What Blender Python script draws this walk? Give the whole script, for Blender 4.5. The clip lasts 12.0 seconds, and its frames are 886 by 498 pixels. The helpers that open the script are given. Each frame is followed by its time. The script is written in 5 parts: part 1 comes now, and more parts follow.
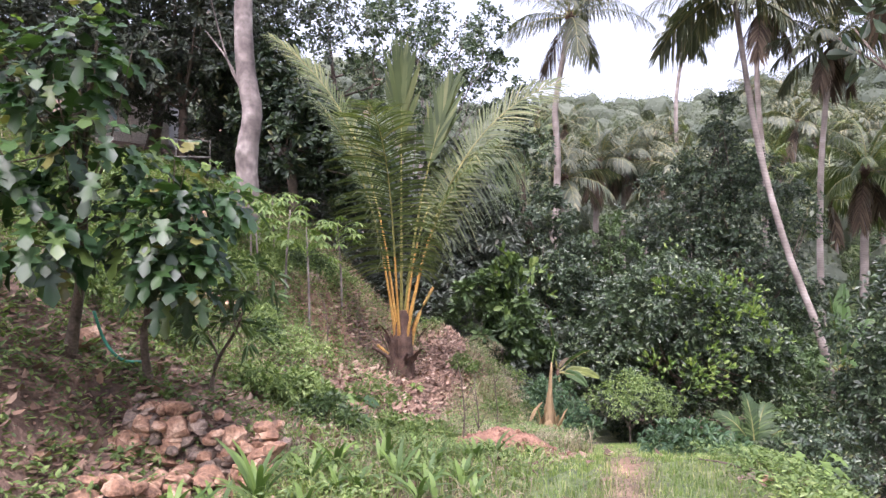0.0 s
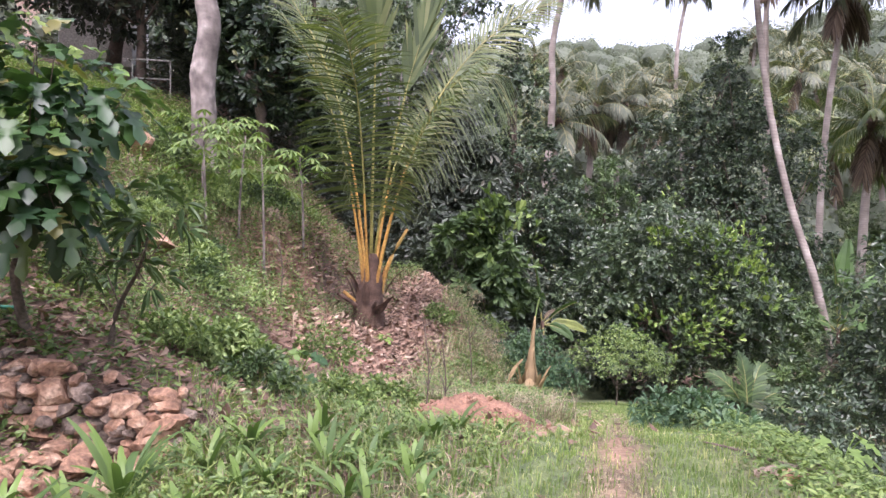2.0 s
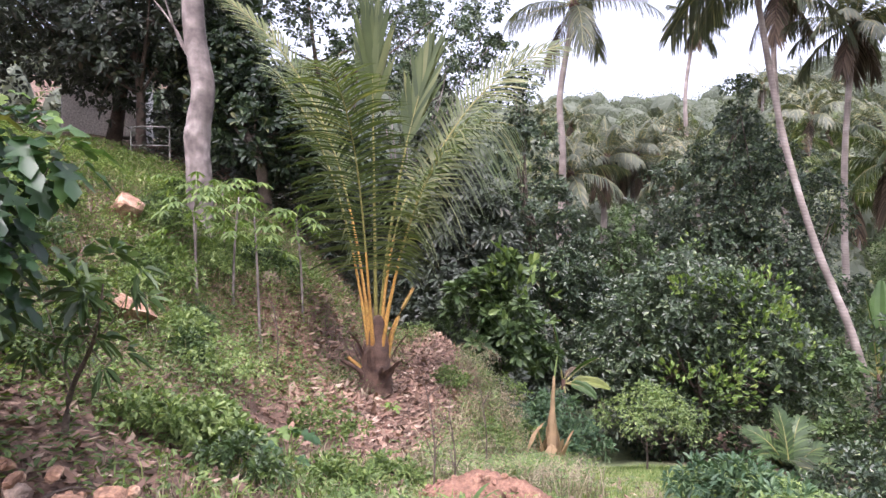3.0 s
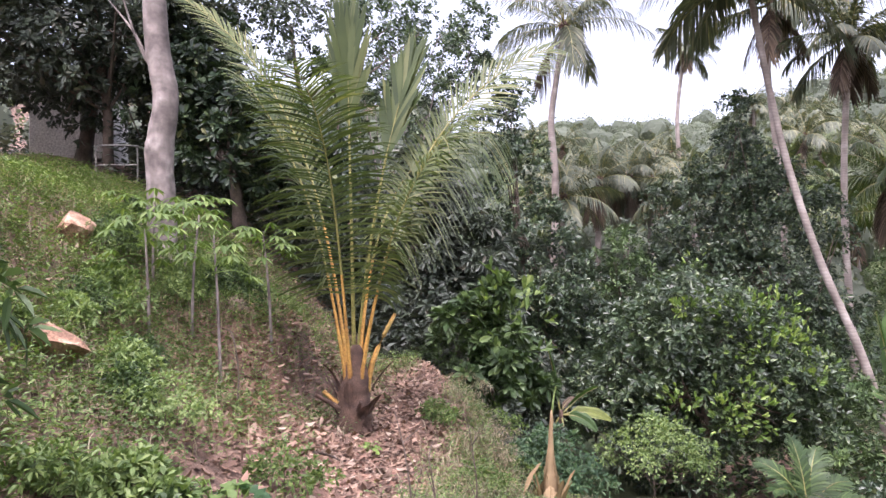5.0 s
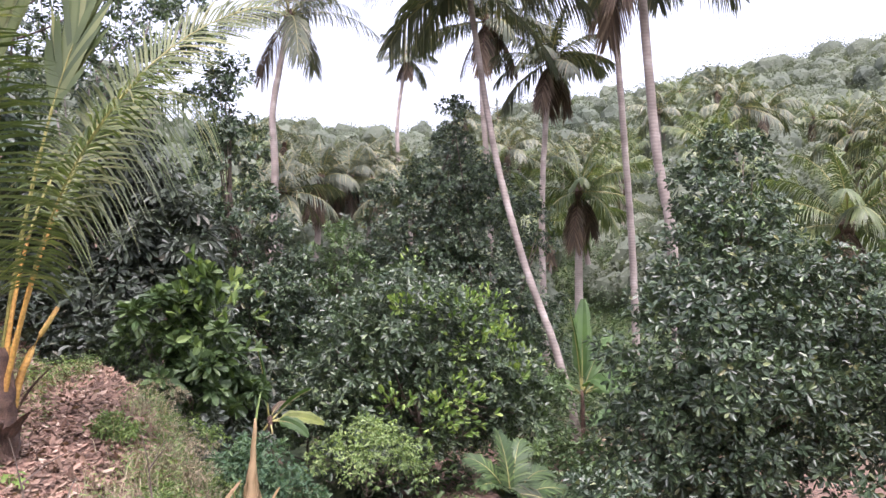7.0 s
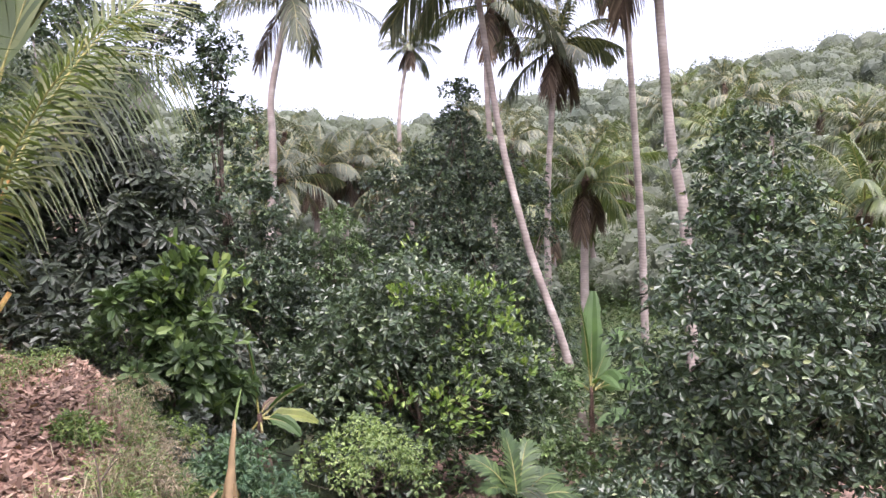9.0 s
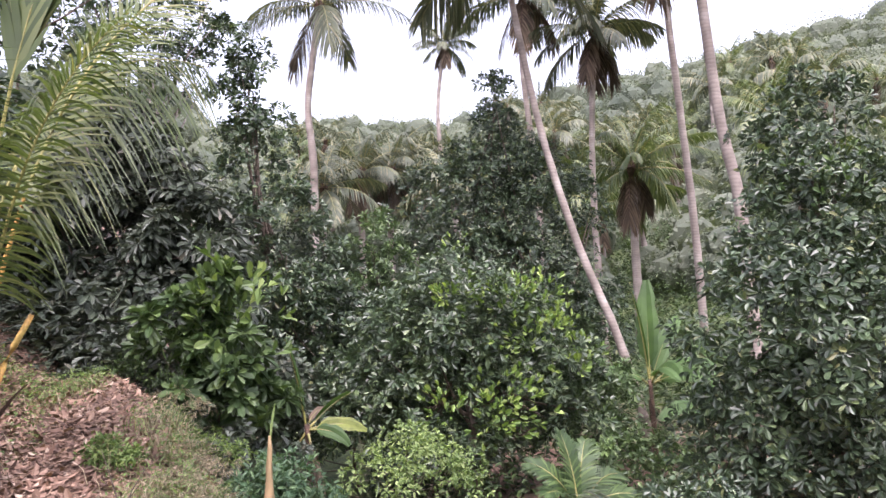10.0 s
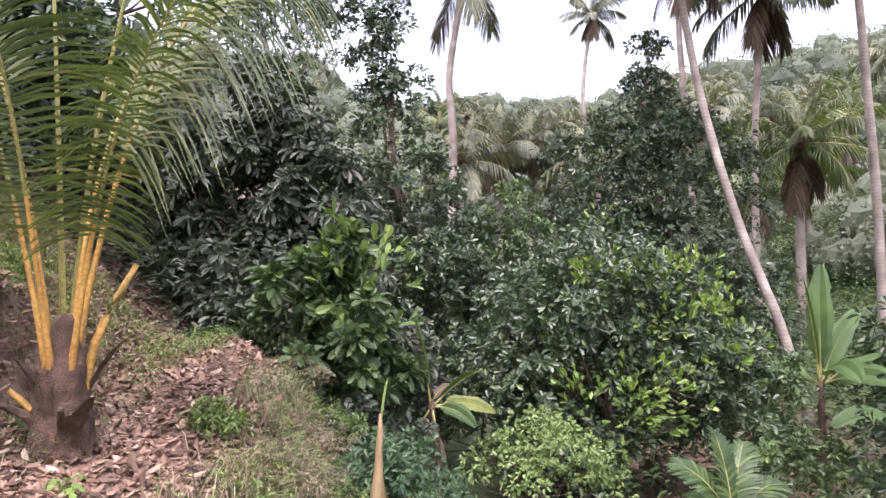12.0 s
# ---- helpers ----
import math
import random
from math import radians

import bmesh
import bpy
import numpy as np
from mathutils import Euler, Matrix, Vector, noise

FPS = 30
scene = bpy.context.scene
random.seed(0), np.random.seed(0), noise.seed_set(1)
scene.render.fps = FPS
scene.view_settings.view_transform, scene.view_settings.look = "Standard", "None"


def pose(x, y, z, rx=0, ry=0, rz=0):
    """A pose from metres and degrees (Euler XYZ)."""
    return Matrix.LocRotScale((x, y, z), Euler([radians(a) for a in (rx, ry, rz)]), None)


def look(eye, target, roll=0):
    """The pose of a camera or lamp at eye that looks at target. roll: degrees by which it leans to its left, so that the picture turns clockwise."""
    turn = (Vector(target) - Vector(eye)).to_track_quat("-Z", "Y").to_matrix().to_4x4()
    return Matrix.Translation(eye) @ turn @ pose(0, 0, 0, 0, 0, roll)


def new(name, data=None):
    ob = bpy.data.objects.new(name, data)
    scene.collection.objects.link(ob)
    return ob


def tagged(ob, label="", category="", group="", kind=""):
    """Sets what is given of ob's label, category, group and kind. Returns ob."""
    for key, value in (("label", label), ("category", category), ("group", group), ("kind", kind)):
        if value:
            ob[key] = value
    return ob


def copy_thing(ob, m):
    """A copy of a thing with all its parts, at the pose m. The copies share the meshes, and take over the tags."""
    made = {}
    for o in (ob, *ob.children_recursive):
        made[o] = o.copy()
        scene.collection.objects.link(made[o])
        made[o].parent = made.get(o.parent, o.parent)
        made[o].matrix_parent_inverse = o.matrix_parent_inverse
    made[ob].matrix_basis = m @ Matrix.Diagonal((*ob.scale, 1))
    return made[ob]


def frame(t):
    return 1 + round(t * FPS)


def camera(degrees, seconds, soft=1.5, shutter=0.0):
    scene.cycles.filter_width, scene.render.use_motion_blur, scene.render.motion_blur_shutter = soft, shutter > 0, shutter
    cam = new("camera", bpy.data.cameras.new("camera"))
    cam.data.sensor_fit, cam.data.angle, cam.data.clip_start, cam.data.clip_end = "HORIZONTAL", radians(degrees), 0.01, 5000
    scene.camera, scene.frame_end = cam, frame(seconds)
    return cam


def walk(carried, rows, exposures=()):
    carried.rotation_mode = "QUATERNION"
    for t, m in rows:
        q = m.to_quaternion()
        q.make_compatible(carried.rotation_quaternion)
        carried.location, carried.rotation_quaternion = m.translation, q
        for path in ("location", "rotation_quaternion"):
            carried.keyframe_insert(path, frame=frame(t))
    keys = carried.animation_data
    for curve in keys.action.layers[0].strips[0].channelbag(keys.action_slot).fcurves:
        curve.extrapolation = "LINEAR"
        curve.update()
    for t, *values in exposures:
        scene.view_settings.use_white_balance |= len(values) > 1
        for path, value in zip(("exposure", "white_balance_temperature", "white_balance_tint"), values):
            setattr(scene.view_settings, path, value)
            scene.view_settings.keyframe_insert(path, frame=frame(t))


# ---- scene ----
cam = camera(61.9, 12.0, soft=1.5)
# seconds, x, y, z, yaw, pitch, roll
ROWS = [
    (0.0, 0.001, -0.003, 1.518, 0.00, 0.00, -0.00),
    (0.5, 0.041, 0.429, 1.475, -0.42, -0.19, 0.11),
    (1.0, 0.159, 0.874, 1.440, 5.19, 2.02, 0.71),
    (1.5, 0.263, 1.177, 1.413, 7.97, -0.82, 0.70),
    (2.0, 0.287, 1.525, 1.391, -0.64, -4.22, -1.77),
    (2.5, 0.342, 1.893, 1.349, -1.37, -3.35, 0.11),
    (2.7, 0.400, 2.070, 1.348, 0.92, -1.44, 0.60),
    (4.3, 0.535, 3.152, 1.280, -2.68, 2.88, 1.11),
    (4.5, 0.560, 3.288, 1.274, 0.14, 3.87, 0.44),
    (5.0, 0.589, 3.472, 1.258, 0.10, 2.35, 1.30),
    (5.5, 0.617, 3.779, 1.221, -7.89, 0.27, 1.50),
    (6.0, 0.668, 4.111, 1.170, -8.56, 0.09, 2.45),
    (6.5, 0.827, 4.441, 1.139, -9.02, 1.60, 2.08),
    (7.0, 0.905, 4.780, 1.087, -21.43, 2.14, 0.38),
    (7.5, 0.951, 5.022, 1.034, -21.98, 1.67, 0.16),
    (7.7, 1.019, 5.140, 1.005, -19.99, 2.83, -0.46),
    (9.3, 1.370, 6.045, 0.955, -21.58, 1.45, 0.22),
    (9.5, 1.443, 6.178, 0.940, -21.13, 1.33, 0.80),
    (10.0, 1.625, 6.362, 0.943, -17.48, 1.72, 3.34),
    (10.5, 1.701, 6.606, 0.880, -21.25, 0.78, 0.84),
    (11.0, 1.726, 6.906, 0.838, -21.94, 0.98, -0.04),
    (11.5, 1.862, 7.272, 0.777, -11.89, 1.59, 0.82),
    (12.0, 1.937, 7.584, 0.755, -6.86, 0.59, 1.09),
]
walk(cam, [(t, pose(x, y, z, 90 + pitch, roll, yaw)) for t, x, y, z, yaw, pitch, roll in ROWS], exposures=[(0, 1.99, 6100, 26), (5, 1.98, 6160, 26), (7, 2.1, 6180, 26), (12, 2.15, 6300, 26)])

# ---- overcast daylight ----
world = bpy.data.worlds.new("sky")
scene.world = world
world.use_nodes = True
wn = world.node_tree
sky = wn.nodes.new("ShaderNodeTexSky")
sky.sky_type, sky.sun_disc = "NISHITA", False
sky.sun_elevation, sky.sun_rotation = radians(62), radians(200)
sky.air_density, sky.dust_density, sky.ozone_density = 1.0, 6.0, 1.0
grey = wn.nodes.new("ShaderNodeHueSaturation")
grey.inputs["Saturation"].default_value = 0.45
wn.links.new(sky.outputs[0], grey.inputs["Color"])
wn.links.new(grey.outputs[0], wn.nodes["Background"].inputs[0])
wn.nodes["Background"].inputs[1].default_value = 0.15
sun = new("sun", bpy.data.lights.new("sun", "SUN"))
sun.data.energy, sun.data.angle, sun.data.color = 0.55, radians(25), (1.0, 0.98, 0.95)
# stands high behind the walker's right shoulder
sun.matrix_world = look((30, -45, 120), (0, 0, 0))

# ---- materials ----
def mat_base(name):
    m = bpy.data.materials.new(name)
    m.use_nodes = True
    return m, m.node_tree, m.node_tree.nodes["Principled BSDF"]


def ramp(nt, source, stops):
    r = nt.nodes.new("ShaderNodeValToRGB")
    while len(r.color_ramp.elements) < len(stops):
        r.color_ramp.elements.new(0.5)
    for e, (p, c) in zip(r.color_ramp.elements, stops):
        e.position, e.color = p, (*c, 1)
    nt.links.new(source, r.inputs[0])
    return r.outputs[0]


def noise_tex(nt, scale, detail=4, coord="Object"):
    tc = nt.nodes.new("ShaderNodeTexCoord")
    n = nt.nodes.new("ShaderNodeTexNoise")
    n.inputs["Scale"].default_value, n.inputs["Detail"].default_value = scale, detail
    nt.links.new(tc.outputs[coord], n.inputs["Vector"])
    return n.outputs[0]


def mixed(nt, fac, a, b, how="MIX"):
    x = nt.nodes.new("ShaderNodeMix")
    x.data_type, x.blend_type = "RGBA", how
    if hasattr(fac, "links"):
        nt.links.new(fac, x.inputs[0])
    else:
        x.inputs[0].default_value = fac
    for s, v in ((x.inputs[6], a), (x.inputs[7], b)):
        if hasattr(v, "links"):
            nt.links.new(v, s)
        else:
            s.default_value = (*v, 1)
    return x.outputs[2]


def bump(nt, bsdf, height, strength, distance=0.02):
    b = nt.nodes.new("ShaderNodeBump")
    b.inputs["Strength"].default_value, b.inputs["Distance"].default_value = strength, distance
    nt.links.new(height, b.inputs["Height"])
    nt.links.new(b.outputs[0], bsdf.inputs["Normal"])


def leaf_mat(name, stops, rough=0.45, through_light=0.25, blotch=3.0, dull=0.32, gloss=0.4):
    """Leaf blades: colour varies leaf by leaf and in patches, some light passes through."""
    m, nt, bsdf = mat_base(name)
    stops = [(p, tuple(v * (1 - dull) + dull * (0.3 * c[0] + 0.6 * c[1] + 0.1 * c[2]) * k for v, k in zip(c, (1.0, 0.95, 1.1)))) for p, c in stops]
    geo = nt.nodes.new("ShaderNodeNewGeometry")
    col = ramp(nt, geo.outputs["Random Per Island"], stops)
    patch = ramp(nt, noise_tex(nt, blotch, 3), [(0.3, (0.62, 0.66, 0.6)), (0.7, (1.15, 1.12, 1.0))])
    col = mixed(nt, 1.0, col, patch, "MULTIPLY")
    nt.links.new(col, bsdf.inputs["Base Color"])
    bsdf.inputs["Roughness"].default_value = rough
    bsdf.inputs["Specular IOR Level"].default_value = gloss
    tr = nt.nodes.new("ShaderNodeBsdfTranslucent")
    lit = mixed(nt, 1.0, col, (1.25, 1.35, 0.55), "MULTIPLY")
    nt.links.new(lit, tr.inputs[0])
    mx = nt.nodes.new("ShaderNodeMixShader")
    mx.inputs[0].default_value = through_light
    nt.links.new(bsdf.outputs[0], mx.inputs[1])
    nt.links.new(tr.outputs[0], mx.inputs[2])
    nt.links.new(mx.outputs[0], nt.nodes["Material Output"].inputs[0])
    return m


def rough_mat(name, stops, scale, rough=0.9, relief=0.5, fine=40, distance=0.03):
    """Soil, stone and bark: two scales of colour and relief."""
    m, nt, bsdf = mat_base(name)
    big, small = noise_tex(nt, scale, 6), noise_tex(nt, fine, 6)
    col = ramp(nt, big, stops)
    col = mixed(nt, 1.0, col, ramp(nt, small, [(0.3, (0.55, 0.55, 0.55)), (0.7, (1.25, 1.25, 1.25))]), "MULTIPLY")
    nt.links.new(col, bsdf.inputs["Base Color"])
    bsdf.inputs["Roughness"].default_value = rough
    add = nt.nodes.new("ShaderNodeMath")
    nt.links.new(big, add.inputs[0])
    nt.links.new(small, add.inputs[1])
    bump(nt, bsdf, add.outputs[0], relief, distance)
    return m


DARK = leaf_mat("dark_glossy_leaf", [(0, (0.018, 0.038, 0.019)), (0.55, (0.035, 0.07, 0.032)), (0.85, (0.062, 0.112, 0.045)), (0.96, (0.11, 0.17, 0.06)), (1, (0.2, 0.2, 0.07))], 0.34, 0.16, 0.8, 0.24, 0.48)
BLACKISH = leaf_mat("blackish_leaf", [(0, (0.028, 0.043, 0.03)), (0.6, (0.054, 0.078, 0.05)), (0.92, (0.085, 0.125, 0.075)), (1, (0.12, 0.11, 0.08))], 0.42, 0.14, 0.8, 0.32)
JACK = leaf_mat("grey_green_leaf", [(0, (0.022, 0.045, 0.021)), (0.55, (0.042, 0.08, 0.035)), (0.85, (0.075, 0.125, 0.052)), (1, (0.15, 0.21, 0.08))], 0.34, 0.18, 0.8, 0.22, 0.5)
MID = leaf_mat("mid_green_leaf", [(0, (0.03, 0.06, 0.02)), (0.5, (0.05, 0.1, 0.03)), (1, (0.11, 0.18, 0.05))], 0.45, 0.25, 0.8, 0.16)
BRIGHT = leaf_mat("bright_young_leaf", [(0, (0.07, 0.14, 0.025)), (0.5, (0.13, 0.23, 0.035)), (1, (0.24, 0.33, 0.07))], 0.45, 0.35, 1.5, 0.14)
PALE = leaf_mat("pale_shrub_leaf", [(0, (0.11, 0.18, 0.06)), (0.5, (0.19, 0.28, 0.095)), (1, (0.31, 0.4, 0.16))], 0.5, 0.35, 1.5, 0.14)
BLUISH = leaf_mat("blue_green_leaf", [(0, (0.04, 0.09, 0.05)), (0.5, (0.07, 0.14, 0.08)), (1, (0.12, 0.2, 0.1))], 0.55, 0.3, 1.5, 0.1)
LOBED = leaf_mat("broad_lobed_leaf", [(0, (0.014, 0.042, 0.015)), (0.6, (0.027, 0.072, 0.022)), (0.88, (0.05, 0.11, 0.028)), (0.97, (0.12, 0.18, 0.04)), (1, (0.2, 0.17, 0.05))], 0.36, 0.25, 2.0, 0.08, 0.5)
FROND = leaf_mat("palm_leaflet", [(0, (0.055, 0.085, 0.028)), (0.5, (0.085, 0.122, 0.04)), (0.9, (0.13, 0.165, 0.058)), (1, (0.24, 0.24, 0.1))], 0.4, 0.3, 1.0, 0.14)
FROND_PALE = leaf_mat("pale_palm_leaflet", [(0, (0.075, 0.11, 0.035)), (0.5, (0.115, 0.145, 0.05)), (1, (0.2, 0.21, 0.09))], 0.5, 0.3, 1.0, 0.14)
FROND_OLD = leaf_mat("old_palm_leaflet", [(0, (0.052, 0.076, 0.038)), (0.6, (0.085, 0.115, 0.052)), (0.88, (0.14, 0.155, 0.062)), (1, (0.26, 0.22, 0.08))], 0.5, 0.2, 0.5, 0.38)
FROND_DEAD = leaf_mat("dead_palm_leaflet", [(0, (0.06, 0.036, 0.022)), (0.6, (0.125, 0.078, 0.046)), (1, (0.24, 0.165, 0.1))], 0.8, 0.15, 1.0)
SHEATH = leaf_mat("dry_banana_sheath", [(0, (0.17, 0.105, 0.06)), (0.6, (0.31, 0.215, 0.125)), (1, (0.48, 0.37, 0.235))], 0.8, 0.15, 3.0, 0.1, 0.2)
BANANA = leaf_mat("banana_leaf", [(0, (0.035, 0.085, 0.022)), (1, (0.075, 0.145, 0.038))], 0.6, 0.35, 2.0, 0.1)
BANANA_YELLOW = leaf_mat("yellowing_banana_leaf", [(0, (0.12, 0.18, 0.035)), (1, (0.2, 0.22, 0.045))], 0.55, 0.35, 6.0, 0.1)
GRASS = leaf_mat("grass_blade", [(0, (0.09, 0.16, 0.03)), (0.6, (0.17, 0.26, 0.06)), (0.9, (0.27, 0.34, 0.11)), (1, (0.46, 0.42, 0.22))], 0.5, 0.35, 0.7, 0.14)
WEED = leaf_mat("weed_leaf", [(0, (0.06, 0.11, 0.025)), (0.6, (0.12, 0.2, 0.045)), (1, (0.22, 0.3, 0.08))], 0.5, 0.3, 0.7, 0.14)
STRAIGHT = leaf_mat("strap_leaf", [(0, (0.04, 0.085, 0.02)), (0.6, (0.075, 0.145, 0.035)), (1, (0.14, 0.22, 0.06))], 0.5, 0.3, 0.7, 0.14)
STRAW = leaf_mat("dry_grass", [(0, (0.15, 0.12, 0.065)), (0.6, (0.27, 0.215, 0.125)), (1, (0.46, 0.39, 0.25))], 0.8, 0.2, 1.0)
LITTER = leaf_mat("fallen_dry_leaf", [(0, (0.1, 0.052, 0.034)), (0.5, (0.24, 0.125, 0.08)), (0.88, (0.38, 0.22, 0.145)), (1, (0.5, 0.36, 0.27))], 0.85, 0.1, 2.0)
# far leaves paled and greyed: the haze of distance put into their colour
HAZY_FAR_LEAF = leaf_mat("hazy_far_canopy_leaf", [(0, (0.095, 0.13, 0.085)), (0.5, (0.115, 0.155, 0.1)), (1, (0.14, 0.18, 0.115))], 0.85, 0.3, 0.05, 0.4)
BARK = rough_mat("grey_bark", [(0.3, (0.085, 0.068, 0.064)), (0.47, (0.17, 0.14, 0.13)), (0.6, (0.26, 0.22, 0.205)), (0.72, (0.44, 0.4, 0.37))], 1.8, 0.9, 0.5, 7)
DARK_BARK = rough_mat("dark_bark", [(0.3, (0.06, 0.045, 0.035)), (0.7, (0.16, 0.12, 0.095))], 4, 0.9, 0.6, 40)
PETIOLE = rough_mat("orange_petiole", [(0.3, (0.36, 0.18, 0.05)), (0.55, (0.47, 0.27, 0.07)), (0.75, (0.44, 0.36, 0.12))], 1.6, 0.5, 0.15, 30, 0.004)
RACHIS = rough_mat("green_rachis", [(0.3, (0.17, 0.17, 0.055)), (0.7, (0.28, 0.25, 0.08))], 2, 0.5, 0.1, 30, 0.004)
FIBRE = rough_mat("palm_fibre", [(0.3, (0.045, 0.026, 0.02)), (0.7, (0.15, 0.09, 0.065))], 6, 0.95, 0.9, 60, 0.03)
STONE = rough_mat("laterite_stone", [(0.3, (0.12, 0.065, 0.045)), (0.5, (0.29, 0.165, 0.105)), (0.7, (0.48, 0.34, 0.245))], 5, 0.95, 0.8, 35, 0.02)
GREY_STONE = rough_mat("mossy_stone", [(0.3, (0.09, 0.07, 0.055)), (0.5, (0.2, 0.15, 0.12)), (0.7, (0.36, 0.27, 0.21))], 5, 0.95, 0.8, 30, 0.03)
RED_SOIL = rough_mat("red_soil", [(0.3, (0.15, 0.078, 0.052)), (0.55, (0.24, 0.13, 0.088)), (0.75, (0.33, 0.2, 0.145))], 2.5, 0.97, 0.8, 30, 0.04)
PLASTER = rough_mat("pale_plaster", [(0.3, (0.55, 0.53, 0.5)), (0.7, (0.75, 0.73, 0.7))], 1.2, 0.9, 0.2, 20)
PIPE = rough_mat("weathered_metal", [(0.3, (0.10, 0.09, 0.08)), (0.7, (0.24, 0.23, 0.21))], 4, 0.5, 0.1, 30)
HOSE = rough_mat("green_plastic_hose", [(0.3, (0.01, 0.12, 0.07)), (0.7, (0.02, 0.2, 0.12))], 4, 0.4, 0.1, 30)


def trunk_mat():
    """Palm bark: grey with rings of leaf scars and pale lichen."""
    m, nt, bsdf = mat_base("ringed_palm_bark")
    tc = nt.nodes.new("ShaderNodeTexCoord")
    w = nt.nodes.new("ShaderNodeTexWave")
    w.bands_direction = "Z"
    w.inputs["Scale"].default_value, w.inputs["Distortion"].default_value, w.inputs["Detail"].default_value = 2.6, 5.0, 3
    nt.links.new(tc.outputs["Object"], w.inputs["Vector"])
    col = ramp(nt, noise_tex(nt, 1.4, 5), [(0.3, (0.14, 0.115, 0.1)), (0.55, (0.25, 0.21, 0.188)), (0.75, (0.39, 0.35, 0.32))])
    col = mixed(nt, 1.0, col, ramp(nt, w.outputs[0], [(0, (0.88, 0.88, 0.88)), (0.4, (1.03, 1.03, 1.03))]), "MULTIPLY")
    nt.links.new(col, bsdf.inputs["Base Color"])
    bsdf.inputs["Roughness"].default_value = 0.9
    bump(nt, bsdf, w.outputs[0], 0.25, 0.02)
    return m


PALM_BARK = trunk_mat()


def ground_mat():
    """Brown forest soil, redder where it is bare, greener under the grass of the path."""
    m, nt, bsdf = mat_base("forest_soil")
    big, mid, small = noise_tex(nt, 0.5, 5), noise_tex(nt, 3.0, 6), noise_tex(nt, 22, 6)
    col = ramp(nt, mid, [(0.3, (0.07, 0.045, 0.035)), (0.5, (0.14, 0.088, 0.064)), (0.7, (0.25, 0.16, 0.12))])
    moss = ramp(nt, mid, [(0.3, (0.05, 0.075, 0.03)), (0.7, (0.13, 0.16, 0.06))])
    at = nt.nodes.new("ShaderNodeAttribute")
    at.attribute_name = "green"
    col = mixed(nt, at.outputs["Fac"], col, moss)
    at2 = nt.nodes.new("ShaderNodeAttribute")
    at2.attribute_name = "bare"
    red = ramp(nt, mid, [(0.3, (0.2, 0.1, 0.065)), (0.7, (0.36, 0.2, 0.14))])
    col = mixed(nt, at2.outputs["Fac"], col, red)
    col = mixed(nt, 1.0, col, ramp(nt, small, [(0.3, (0.55, 0.55, 0.55)), (0.7, (1.25, 1.25, 1.25))]), "MULTIPLY")
    nt.links.new(col, bsdf.inputs["Base Color"])
    bsdf.inputs["Roughness"].default_value = 0.97
    add = nt.nodes.new("ShaderNodeMath")
    nt.links.new(mid, add.inputs[0])
    nt.links.new(small, add.inputs[1])
    bump(nt, bsdf, add.outputs[0], 0.8, 0.05)
    return m


SOIL = ground_mat()


# ---- mesh helpers ----
def mesh_of(name, V, F, mat, smooth=False):
    me = bpy.data.meshes.new(name)
    V, F = np.asarray(V, dtype=np.float32).reshape(-1, 3), np.asarray(F, dtype=np.int32)
    n, k = F.shape
    me.vertices.add(len(V))
    me.vertices.foreach_set("co", V.ravel())
    me.loops.add(n * k)
    me.loops.foreach_set("vertex_index", F.ravel())
    me.polygons.add(n)
    me.polygons.foreach_set("loop_start", np.arange(0, n * k, k, dtype=np.int32))
    me.polygons.foreach_set("use_smooth", np.full(n, smooth))
    me.update(calc_edges=True)
    me.materials.append(mat)
    return me


def piece(name, VF, mat, parent=None, label="", smooth=False):
    ob = new(name, mesh_of(name, VF[0], VF[1], mat, smooth))
    if parent is not None:
        ob.parent = parent
    if label:
        ob["label"] = label
    return ob


def thing(name, m, label, category, group=""):
    ob = new(name)
    ob.empty_display_size = 0.2
    ob.matrix_basis = m
    return tagged(ob, label, category, group)


def join(parts):
    V, F, o = [], [], 0
    for v, f in parts:
        V.append(np.asarray(v, dtype=float).reshape(-1, 3))
        F.append(np.asarray(f) + o)
        o += len(V[-1])
    return np.concatenate(V), np.concatenate(F)


def unit(a):
    return a / np.maximum(np.linalg.norm(a, axis=-1, keepdims=True), 1e-9)


def tube(points, radii, sides=10, rng=None, rough=0.0):
    """A closed tube of quads along a line of points."""
    P, R = np.asarray(points, float), np.asarray(radii, float)
    T = unit(np.gradient(P, axis=0))
    ref = np.where(np.abs(T[:, 2:3]) > 0.9, [[1.0, 0, 0]], [[0, 0, 1.0]])
    A = unit(np.cross(T, ref))
    B = np.cross(T, A)
    a = np.linspace(0, 2 * np.pi, sides, endpoint=False)
    ring = R[:, None] * np.ones(sides)
    if rng is not None:
        ring = ring * (1 + rough * rng.normal(size=ring.shape))
    V = P[:, None] + ring[..., None] * (np.cos(a)[None, :, None] * A[:, None] + np.sin(a)[None, :, None] * B[:, None])
    n = len(P)
    i, j = np.meshgrid(np.arange(n - 1), np.arange(sides), indexing="ij")
    k = (j + 1) % sides
    F = np.stack([i * sides + j, i * sides + k, (i + 1) * sides + k, (i + 1) * sides + j], -1).reshape(-1, 4)
    V = np.concatenate([V.reshape(-1, 3), P[:1], P[-1:]])
    j = np.arange(sides)
    k, c, o = (j + 1) % sides, n * sides, (n - 1) * sides
    F = np.concatenate([F, np.stack([k, j, np.full(sides, c), np.full(sides, c)], -1)[:, [0, 1, 2, 2]], np.stack([o + j, o + k, np.full(sides, c + 1), np.full(sides, c + 1)], -1)])
    caps = F[-2 * sides:]
    return V, np.concatenate([F[:-2 * sides], caps])


